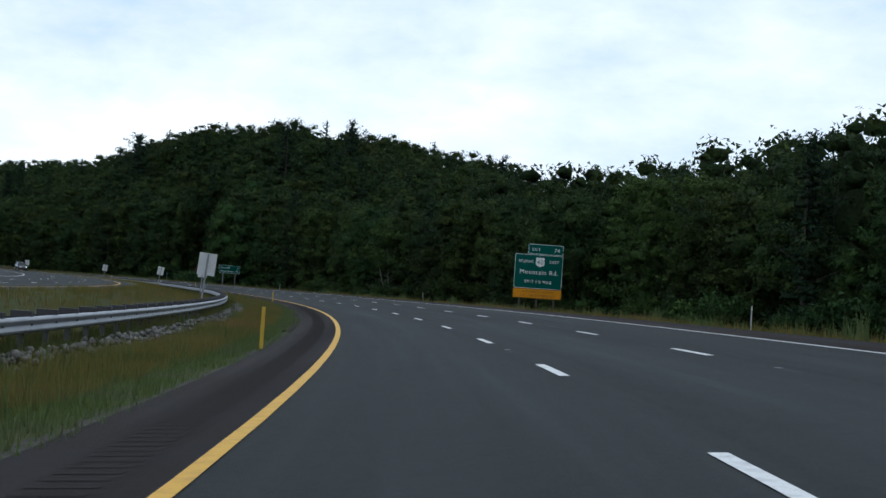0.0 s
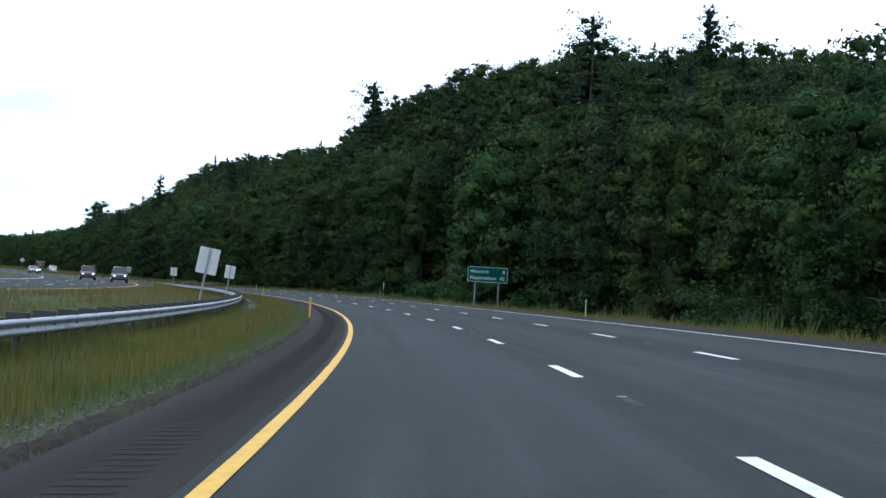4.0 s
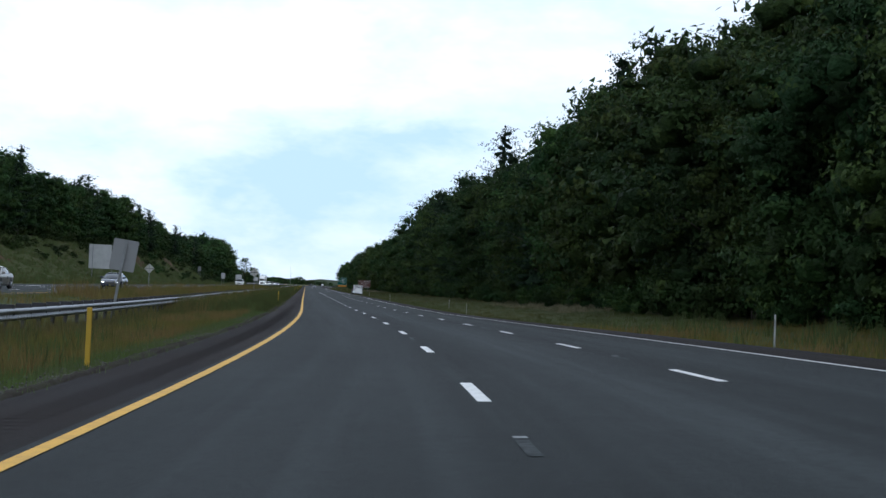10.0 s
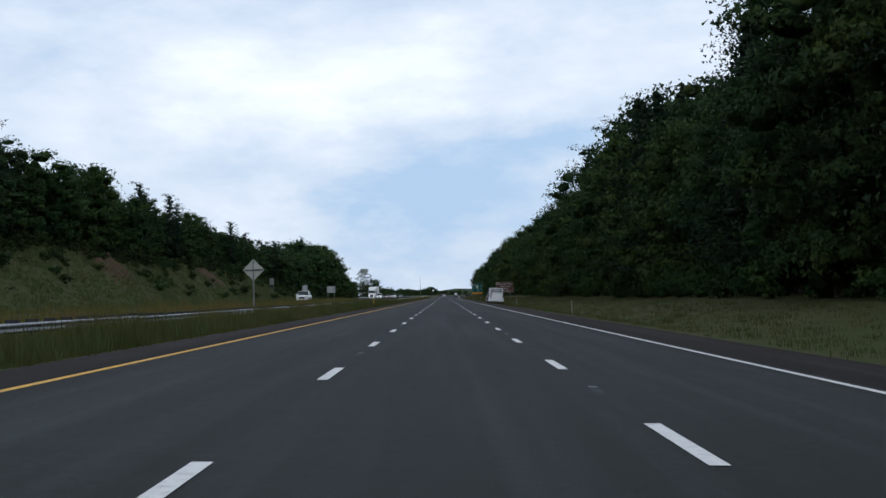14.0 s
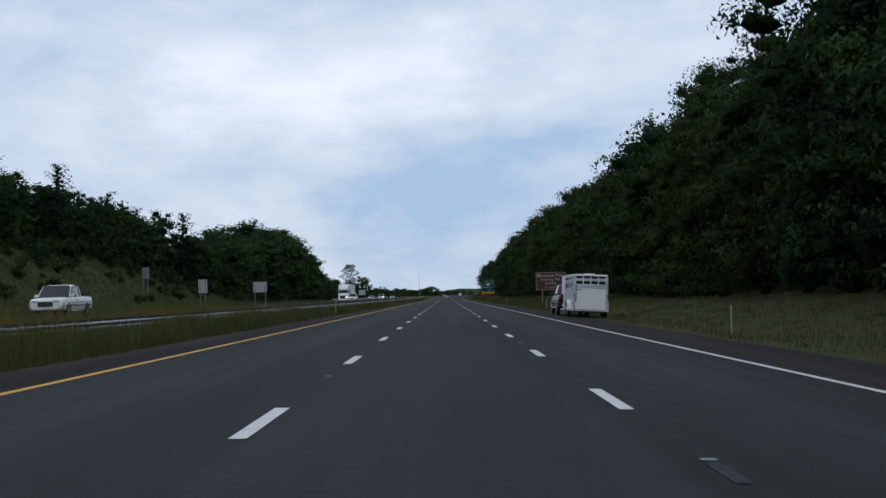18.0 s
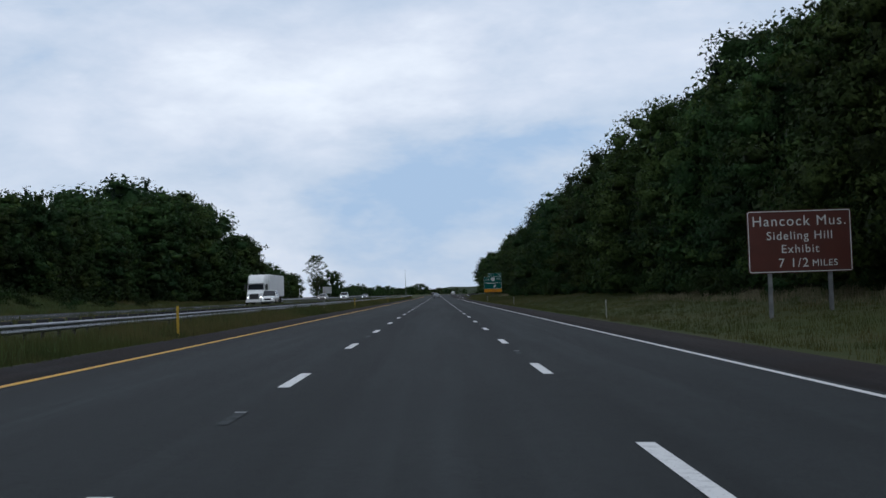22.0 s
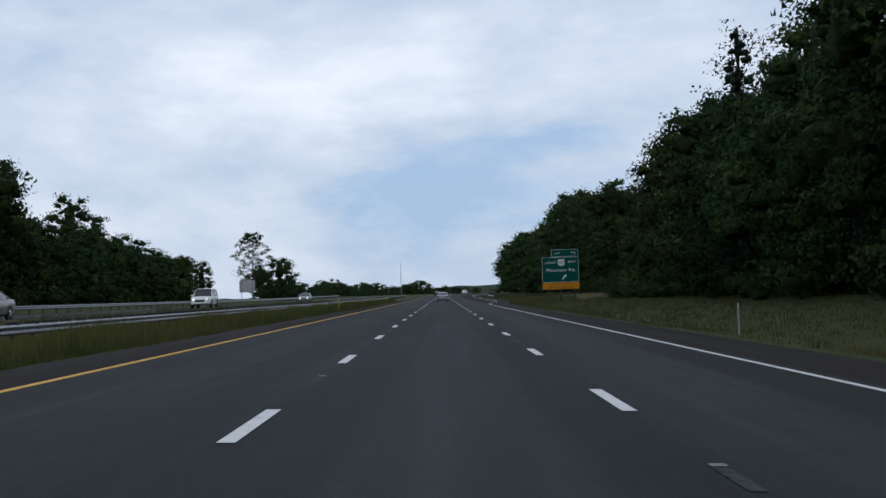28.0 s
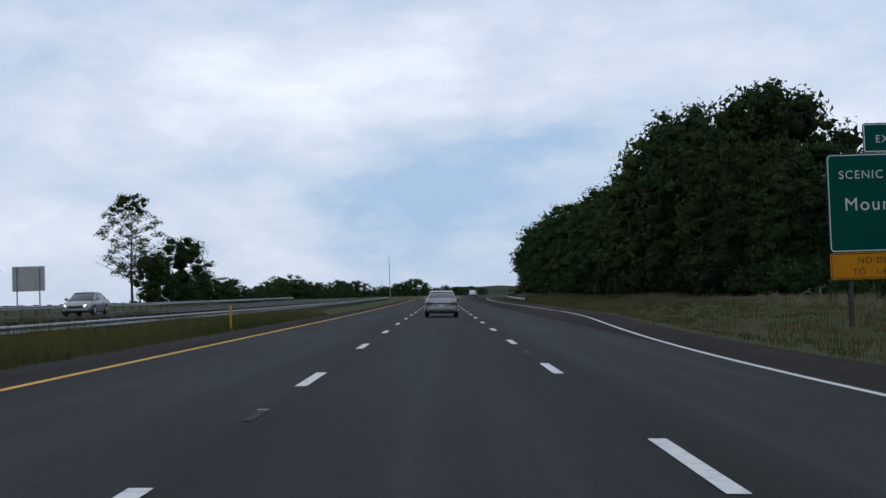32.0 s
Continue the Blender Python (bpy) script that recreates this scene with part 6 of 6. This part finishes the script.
def car(name, m, kind, mat, label, lit=True, trim=None):
    e = thing(name, m, label, "car" if kind != "pickup" else "pickup truck", "vehicles")
    K = KINDS[kind]
    st = []
    for y, w, zb, zt in K["body"]:
        st.append((y, [(0, zb), (w * 0.84, zb), (w * 0.97, zb + 0.10), (w, (zb + zt) / 2), (w * 0.98, zt - 0.16), (w * 0.92, zt - 0.03), (w * 0.6, zt), (0, zt + 0.015)]))
    body = soft(part("body", loft(st), mat, e))
    hs = []
    for i, (y, w, zt) in enumerate(K["house"]):
        base = K["belt"] - 0.06
        z = max(zt, base + 0.02)
        hs.append((y, [(0, base), (K["half"] * 0.90, base), (w + (K["half"] * 0.9 - w) * 0.45, base + (z - base) * 0.55), (w * 0.97, z - 0.05 * (z - base > 0.2)), (w * 0.8, z), (0, z + 0.012)]))
    soft(part("window_band", loft(hs), AUTO_GLASS, e, "dark tinted windows"))
    y0, y1 = K["roof"]
    rs = []
    for y, w, zt in K["house"]:
        if y0 - 0.3 <= y <= y1 + 0.3:
            z = zt
            rs.append((y, [(0, z - 0.06), (w * 0.99 + 0.012, z - 0.06), (w * 0.99 + 0.008, z - 0.03), (w * 0.82, z + 0.014), (0, z + 0.028)]))
    soft(part("roof", loft(rs), mat, e))
    # pillars
    ht = K["house"]
    for side in (-1, 1):
        for (ya, wa, za), (yb, wb, zb) in ((ht[0], ht[1]), (ht[-1], ht[-2])):
            bm = bmesh.new()
            base = K["belt"] - 0.04
            x0, x1 = K["half"] * 0.90, wb * 0.97 + 0.01
            ring = []
            for x, y, z in ((x0, ya, base), (x0, ya + 0.09 * (1 if yb > ya else -1), base), (x1, yb + 0.09 * (1 if yb > ya else -1), zb - 0.05), (x1, yb, zb - 0.05)):
                ring.append(bm.verts.new((side * (x + 0.012), y, z)))
            bm.faces.new(ring)
            r = bmesh.ops.extrude_face_region(bm, geom=bm.faces[:])
            bmesh.ops.translate(bm, verts=[g for g in r["geom"] if isinstance(g, bmesh.types.BMVert)], vec=(-side * 0.06, 0, 0))
            bmesh.ops.recalc_face_normals(bm, faces=bm.faces)
            part("pillar", bm, mat, e)
        mid = (ht[0][0] + ht[-1][0]) / 2 + 0.1
        part("mirror", box_bm(side * (K["half"] + 0.02) - 0.10, side * (K["half"] + 0.02) + 0.10, ht[-1][0] - 0.28, ht[-1][0] - 0.14, K["belt"] - 0.02, K["belt"] + 0.14, bevel=0.03), mat, e)
        part("door_seam", box_bm(side * K["half"] * 0.995 - 0.004, side * K["half"] * 0.995 + 0.004, mid - 0.008, mid + 0.008, 0.42, K["belt"] - 0.12), BLACK_PLASTIC, e)
        part("door_handle", box_bm(side * K["half"] - 0.012, side * K["half"] + 0.025, mid - 0.30, mid - 0.12, K["belt"] - 0.20, K["belt"] - 0.17, bevel=0.008), CHROME, e)
    rear, front = K["body"][0], K["body"][-1]
    for side in (-1, 1):
        tz = rear[3] - 0.04
        part("tail_light", box_bm(min(side * 0.50, side * 0.86), max(side * 0.50, side * 0.86), rear[0] - 0.03, rear[0] + 0.2, tz - 0.10, tz + 0.03, bevel=0.025) if kind != "pickup" else
             box_bm(min(side * 0.80, side * 0.95), max(side * 0.80, side * 0.95), rear[0] - 0.03, rear[0] + 0.1, tz - 0.40, tz - 0.02, bevel=0.02), TAIL, e, "red tail lamp")
        fz = front[3] + 0.08
        part("headlight", box_bm(min(side * 0.44, side * 0.78), max(side * 0.44, side * 0.78), front[0] - 0.22, front[0] + 0.015, fz - 0.12, fz + 0.04, bevel=0.03), HEAD_OFF, e, "lit headlamp" if lit else "")
        if lit:
            part("bulb", box_bm(side * 0.60 - 0.055, side * 0.60 + 0.055, front[0] - 0.02, front[0] + 0.03, fz - 0.085, fz + 0.015, bevel=0.03), HEADLAMP, e, "glowing white bulb")
    part("grille", box_bm(-0.42, 0.42, front[0] - 0.05, front[0] + 0.02, front[2] + 0.14, front[3] + 0.04, bevel=0.02), BLACK_PLASTIC, e)
    part("front_bumper", box_bm(-0.80, 0.80, front[0] - 0.25, front[0] + 0.05, front[2] - 0.03, front[2] + 0.13, bevel=0.04), trim or mat, e)
    part("rear_bumper", box_bm(-0.80, 0.80, rear[0] - 0.05, rear[0] + 0.2, rear[2] - 0.06, rear[2] + 0.16, bevel=0.04), trim or (mat if kind == "sedan" else BLACK_PLASTIC if kind != "pickup" else CHROME), e)
    part("plate", box_bm(-0.15, 0.15, rear[0] - 0.065, rear[0] - 0.045, rear[3] - 0.28, rear[3] - 0.13) if kind != "pickup" else box_bm(-0.15, 0.15, rear[0] - 0.075, rear[0] - 0.055, rear[2] - 0.03, rear[2] + 0.12), PLATE, e, "grey plate with no writing")
    if kind == "sedan":
        part("trunk_band", box_bm(-0.52, 0.52, rear[0] - 0.02, rear[0] + 0.05, rear[3] - 0.10, rear[3] - 0.045, bevel=0.01), BLACK_PLASTIC, e, "black band between the tail lamps")
        part("diffuser", box_bm(-0.70, 0.70, rear[0] - 0.055, rear[0] + 0.15, rear[2] - 0.14, rear[2] + 0.02, bevel=0.03), BLACK_PLASTIC, e)
        part("trunk_trim", box_bm(-0.40, 0.40, rear[0] - 0.012, rear[0] + 0.02, rear[3] - 0.035, rear[3] - 0.01, bevel=0.008), CHROME, e)
    if kind == "pickup":
        part("bed", box_bm(-0.80, 0.80, rear[0] + 0.12, -1.05, 1.20, 1.305), BLACK_PLASTIC, e, "dark open load bed")
        for side in (-1, 1):
            part("side_trim", box_bm(side * 1.0 - 0.012, side * 1.0 + 0.014, -2.6, 2.5, 0.74, 0.80, bevel=0.005), CHROME, e)
            part("step_bar", box_bm(side * 0.98 - 0.06, side * 0.98 + 0.06, -0.9, 1.3, 0.40, 0.47, bevel=0.02), CHROME, e)
    arches(e, K["axles"], K["r"], K["half"] * 0.985)
    for y in K["axles"]:
        for side in (-1, 1):
            wheel(e, side * (K["half"] - 0.10), y, K["r"], 0.23, CHROME, side)
    return e


def on_road(s, v, away=True):
    """A vehicle's pose, tilted with the road."""
    a, b = place(s - 1.5, v), place(s + 1.5, v)
    c = place(s, v + 0.8) - place(s, v - 0.8)
    y = Vector(b - a).normalized()
    x = Vector(c).normalized()
    z = x.cross(y).normalized()
    x = y.cross(z)
    if not away:
        x, y = -x, -y
    m = Matrix((x, y, z)).transposed().to_4x4()
    return Matrix.Translation(place(s, v, 0.008)) @ m


car("sedan_car", on_road(1111.6, 5.6), "sedan", SILVER, "silver sedan driving ahead in the middle lane", False)
car("sedan_car", on_road(1345, 2.0), "sedan", CAR_BLACK, "dark sedan far ahead on the motorway", False)
car("suv_car", on_road(1390, 9.0), "suv", CAR_WHITE, "white SUV far ahead on the motorway", False)
car("suv_car", on_road(291, -16.4, False), "suv", CAR_BLACK, "black SUV with lit headlamps on the opposite carriageway")
car("suv_car", on_road(305, -19.9, False), "suv", MAROON, "dark red SUV with lit headlamps on the opposite carriageway")
car("sedan_car", on_road(449, -16.4, False), "sedan", DARKBLUE, "dark blue sedan with lit headlamps on the opposite carriageway")
car("sedan_car", on_road(420, -20.0, False), "sedan", PEWTER, "pale grey sedan on the opposite carriageway")
car("pickup_truck", on_road(667, -16.5, False), "pickup", CAR_WHITE, "white pickup truck on the opposite carriageway", False)
car("suv_car", on_road(888.3, -15.8, False), "suv", CAR_WHITE, "white SUV with lit headlamps beside a lorry")
car("sedan_car", on_road(972, -16.4, False), "sedan", PEWTER, "grey sedan with lit headlamps on the opposite carriageway")
car("suv_car", on_road(1030, -16.4, False), "suv", CAR_WHITE, "pale SUV with lit headlamps on the opposite carriageway")
car("sedan_car", on_road(1118, -16.4, False), "sedan", SILVER, "silver sedan with lit headlamps on the opposite carriageway")
TRUCK_S, TRUCK_V = 677.0, 13.5
car("pickup_truck", on_road(TRUCK_S, TRUCK_V), "pickup", MAROON, "maroon crew-cab pickup parked on the shoulder with a trailer", False, CHROME)


def horse_trailer(m):
    """A gooseneck stock trailer, its rear at y = 0."""
    e = thing("horse_trailer", m, "white and aluminium gooseneck horse trailer parked behind the pickup", "trailer")
    L, W, Z0, Z1 = 6.3, 1.90, 0.44, 2.52
    h = W / 2
    part("floor", box_bm(-h, h, 0.0, L, Z0 - 0.10, Z0, bevel=0.01), TRAILER_ALU, e)
    roof = bmesh.new()
    box(roof, -h - 0.02, h + 0.02, -0.03, L + 1.45, Z1, Z1 + 0.09, bevel=0.04)
    part("roof", roof, TRAILER_WHITE, e, "white roof with rounded edges")
    # solid near-black block behind the vents: the inside's shade as a colour
    part("shade_block", box_bm(-h + 0.09, h - 0.09, 0.09, L - 0.1, Z0, Z1 - 0.02), INSIDE_SHADE, e)
    # slatted side walls
    for side in (-1, 1):
        x = side * h
        for k in range(17):
            z = Z0 + 0.03 + k * 0.122
            if k in (11, 12, 15):
                continue
            part("side_slat", box_bm(min(x, x - side * 0.05), max(x, x - side * 0.05), 0.12, L - 0.75, z, z + 0.104, bevel=0.014), TRAILER_ALU, e)
        for k in range(9):
            y = 0.3 + k * 0.46
            part("vent_bar", box_bm(min(x, x - side * 0.045), max(x, x - side * 0.045), y, y + 0.05, Z0 + 0.03 + 11 * 0.122, Z0 + 13 * 0.122 + 0.03), TRAILER_ALU, e)
            part("vent_bar", box_bm(min(x, x - side * 0.045), max(x, x - side * 0.045), y, y + 0.05, Z0 + 0.03 + 15 * 0.122, Z0 + 16 * 0.122 + 0.03), TRAILER_ALU, e)
        part("corner_post", box_bm(x - 0.05, x + 0.05, 0.0, 0.14, Z0 - 0.08, Z1, bevel=0.02), TRAILER_ALU, e)
        part("front_panel", box_bm(min(x, x - side * 0.05), max(x, x - side * 0.05), L - 0.75, L, Z0 - 0.05, Z1, bevel=0.01), TRAILER_WHITE, e, "plain white dressing room panel")
        part("door_rail", box_bm(min(x, x + side * 0.03), max(x, x + side * 0.03), L - 1.02, L - 0.97, Z0, Z1 - 0.1), TRAILER_ALU, e)
        fender = bmesh.new()
        for k in range(14):
            a0, a1 = math.pi * k / 14, math.pi * (k + 1) / 14
            yc = lambda a: 2.10 + 0.95 * math.cos(a)
            zc = lambda a: 0.40 + 0.62 * min(1.0, 1.35 * math.sin(a))
            q = [fender.verts.new((xx, yc(a), zc(a))) for xx, a in ((x - side * 0.02, a0), (x + side * 0.24, a0), (x + side * 0.24, a1), (x - side * 0.02, a1))]
            fender.faces.new(q)
        fo = part("fender", fender, TRAILER_WHITE, e)
        fo.modifiers.new("thickness", "SOLIDIFY").thickness = 0.03
        part("running_board", box_bm(min(x, x + side * 0.2), max(x, x + side * 0.2), L - 1.6, L - 0.2, Z0 - 0.08, Z0 - 0.03, bevel=0.01), TRAILER_WHITE, e)
        for y in (1.68, 2.52):
            wheel(e, side * (h + 0.10), y, 0.38, 0.20, CHROME, side)
        part("tail_light", box_bm(x - 0.035, x + 0.035, -0.03, 0.0, 1.24, 1.36, bevel=0.01), TAIL, e, "red tail lamp")
        # nose over the pickup's bed
        part("nose_side", box_bm(min(x, x - side * 0.05), max(x, x - side * 0.05), L, L + 1.4, 1.42, Z1, bevel=0.01), TRAILER_WHITE, e)
    part("front_wall", box_bm(-h, h, L - 0.03, L + 0.02, Z0, 1.45), TRAILER_WHITE, e)
    part("nose_floor", box_bm(-h, h, L, L + 1.4, 1.40, 1.46), TRAILER_WHITE, e)
    part("nose_front", box_bm(-h, h, L + 1.37, L + 1.43, 1.42, Z1, bevel=0.02), TRAILER_WHITE, e)
    part("neck", box_bm(-0.07, 0.07, L + 0.9, L + 1.04, 0.95, 1.42), STEEL_POST, e)
    # rear gate
    part("rear_gate", box_bm(-h + 0.07, h - 0.07, -0.02, 0.04, Z0 + 0.02, Z0 + 1.32, bevel=0.012), TRAILER_WHITE, e, "plain white rear gate")
    part("gate_rail", box_bm(-h + 0.07, h - 0.07, -0.035, 0.04, Z0 + 1.33, Z0 + 1.50, bevel=0.01), TRAILER_ALU, e)
    for z0, z1 in ((1.52, 1.57), (1.76, 1.80), (1.82, 1.86), (1.88, 1.92), (2.06, 2.12)):
        part("gate_slat", box_bm(-h + 0.07, h - 0.07, -0.025, 0.02, Z0 + z0, Z0 + z1, bevel=0.01), TRAILER_WHITE, e)
    for k in range(5):
        x = -h + 0.09 + k * (W - 0.18) / 4
        part("gate_bar", box_bm(x - 0.025, x + 0.025, -0.02, 0.03, Z0 + 1.50, Z1, bevel=0.005), TRAILER_WHITE, e)
    part("gate_latch", box_bm(-h + 0.10, -h + 0.16, -0.06, -0.02, Z0 + 0.5, Z0 + 1.5, bevel=0.01), STEEL_POST, e)
    part("rear_bumper", box_bm(-h, h, -0.10, 0.05, Z0 - 0.16, Z0 - 0.06, bevel=0.02), BLACK_PLASTIC, e)
    for x in (-0.12, 0.0, 0.12):
        part("marker_lamp", box_bm(x - 0.03, x + 0.03, -0.045, -0.03, Z1 + 0.02, Z1 + 0.05, bevel=0.004), TAIL, e)
    part("logo_bar", box_bm(-h + 0.16, -h + 0.42, -0.026, -0.021, Z0 + 1.20, Z0 + 1.25), BLACK_PLASTIC, e, "small dark unreadable mark")
    part("roof_vent", box_bm(-0.3, 0.3, 0.5, 1.1, Z1 + 0.08, Z1 + 0.15, bevel=0.02), TRAILER_WHITE, e)


horse_trailer(on_road(666.4, 13.65) @ Matrix.Diagonal((1, 1, 0.93, 1)))


def semi_truck(m):
    """A lorry with a sleeper cab and box trailer; its front at y = 0, facing +y."""
    e = thing("semi_truck", m, "white lorry with sleeper cab and plain white box trailer", "lorry")
    st = [(-5.6, [(0, 1.0), (1.2, 1.0), (1.22, 1.6), (1.22, 3.6), (1.1, 3.95), (0, 4.0)]), (-3.2, [(0, 1.0), (1.2, 1.0), (1.22, 1.6), (1.22, 3.55), (1.1, 3.95), (0, 4.0)]),
          (-2.5, [(0, 1.0), (1.18, 1.0), (1.2, 1.6), (1.18, 3.0), (1.0, 3.55), (0, 3.7)]), (-1.95, [(0, 1.0), (1.15, 1.0), (1.18, 1.6), (1.1, 2.55), (0.9, 2.75), (0, 2.8)])]
    soft(part("cab", loft(st), CAR_WHITE, e))
    hood = [(-2.1, [(0, 0.7), (1.12, 0.7), (1.15, 1.3), (1.08, 1.9), (0.9, 2.02), (0, 2.05)]), (-0.5, [(0, 0.6), (1.1, 0.6), (1.12, 1.1), (1.0, 1.6), (0.7, 1.75), (0, 1.8)]), (0.0, [(0, 0.55), (0.98, 0.55), (1.0, 0.9), (0.85, 1.4), (0.55, 1.52), (0, 1.56)])]
    soft(part("hood", loft(hood), CAR_WHITE, e))
    ws = bmesh.new()
    ws.faces.new([ws.verts.new(c) for c in ((-1.04, -1.90, 2.0), (1.04, -1.90, 2.0), (0.98, -1.92, 2.72), (-0.98, -1.92, 2.72))])
    part("windscreen", ws, AUTO_GLASS, e, "dark windscreen").modifiers.new("thickness", "SOLIDIFY").thickness = 0.04
    part("visor", box_bm(-1.08, 1.08, -2.15, -1.84, 2.76, 2.84, bevel=0.03), BLACK_PLASTIC, e)
    part("grille", box_bm(-0.55, 0.55, -0.05, 0.03, 0.75, 1.42, bevel=0.03), BLACK_PLASTIC, e)
    part("bumper", box_bm(-1.15, 1.15, -0.35, 0.06, 0.32, 0.62, bevel=0.06), CAR_WHITE, e)
    for side in (-1, 1):
        part("headlight", box_bm(min(side * 0.68, side * 1.02), max(side * 0.68, side * 1.02), -0.35, 0.01, 0.88, 1.10, bevel=0.04), HEAD_OFF, e)
        part("bulb", box_bm(side * 0.85 - 0.09, side * 0.85 + 0.09, -0.1, 0.03, 0.92, 1.06, bevel=0.04), HEADLAMP, e, "glowing white bulb")
        part("side_window", box_bm(side * 1.19 - 0.02, side * 1.19 + 0.02, -3.0, -2.25, 2.0, 2.65, bevel=0.01), AUTO_GLASS, e)
        part("mirror", box_bm(side * 1.45 - 0.10, side * 1.45 + 0.10, -2.05, -1.90, 1.9, 2.75, bevel=0.03), BLACK_PLASTIC, e)
        part("fuel_tank", box_bm(side * 1.0 - 0.22, side * 1.0 + 0.22, -5.4, -3.4, 0.45, 0.98, bevel=0.12), CHROME, e)
        for y in (-1.05, -6.1, -7.35):
            wheel(e, side * 1.08, y, 0.50, 0.30, CHROME, side)
        for y in (-19.6, -20.9):
            wheel(e, side * 1.08, y, 0.50, 0.30, CHROME, side)
        part("grille_bar", box_bm(side * 0.58 - 0.03, side * 0.58 + 0.03, -0.05, 0.04, 0.72, 1.46, bevel=0.01), CHROME, e)
    box_t = part("trailer_box", box_bm(-1.29, 1.29, -22.5, -6.0, 1.15, 4.08, bevel=0.03), TRAILER_WHITE, e, "plain white trailer box")
    for k in range(16):
        y = -22.2 + k * 1.05
        for side in (-1, 1):
            part("panel_rib", box_bm(side * 1.291 - 0.004, side * 1.291 + 0.004, y, y + 0.02, 1.2, 4.02), TRAILER_WHITE, box_t)
    part("bottom_rail", box_bm(-1.30, 1.30, -22.5, -6.0, 1.05, 1.15, bevel=0.01), TRAILER_ALU, e)
    part("frame", box_bm(-0.45, 0.45, -22.0, -2.5, 0.75, 1.05), BLACK_PLASTIC, e)
    part("logo_bar", box_bm(-0.45, 0.30, -2.58, -2.40, 3.28, 3.36, bevel=0.01), BLACK_PLASTIC, e, "dark unreadable mark on the roof fairing")


semi_truck(on_road(892.3, -18.4, False))
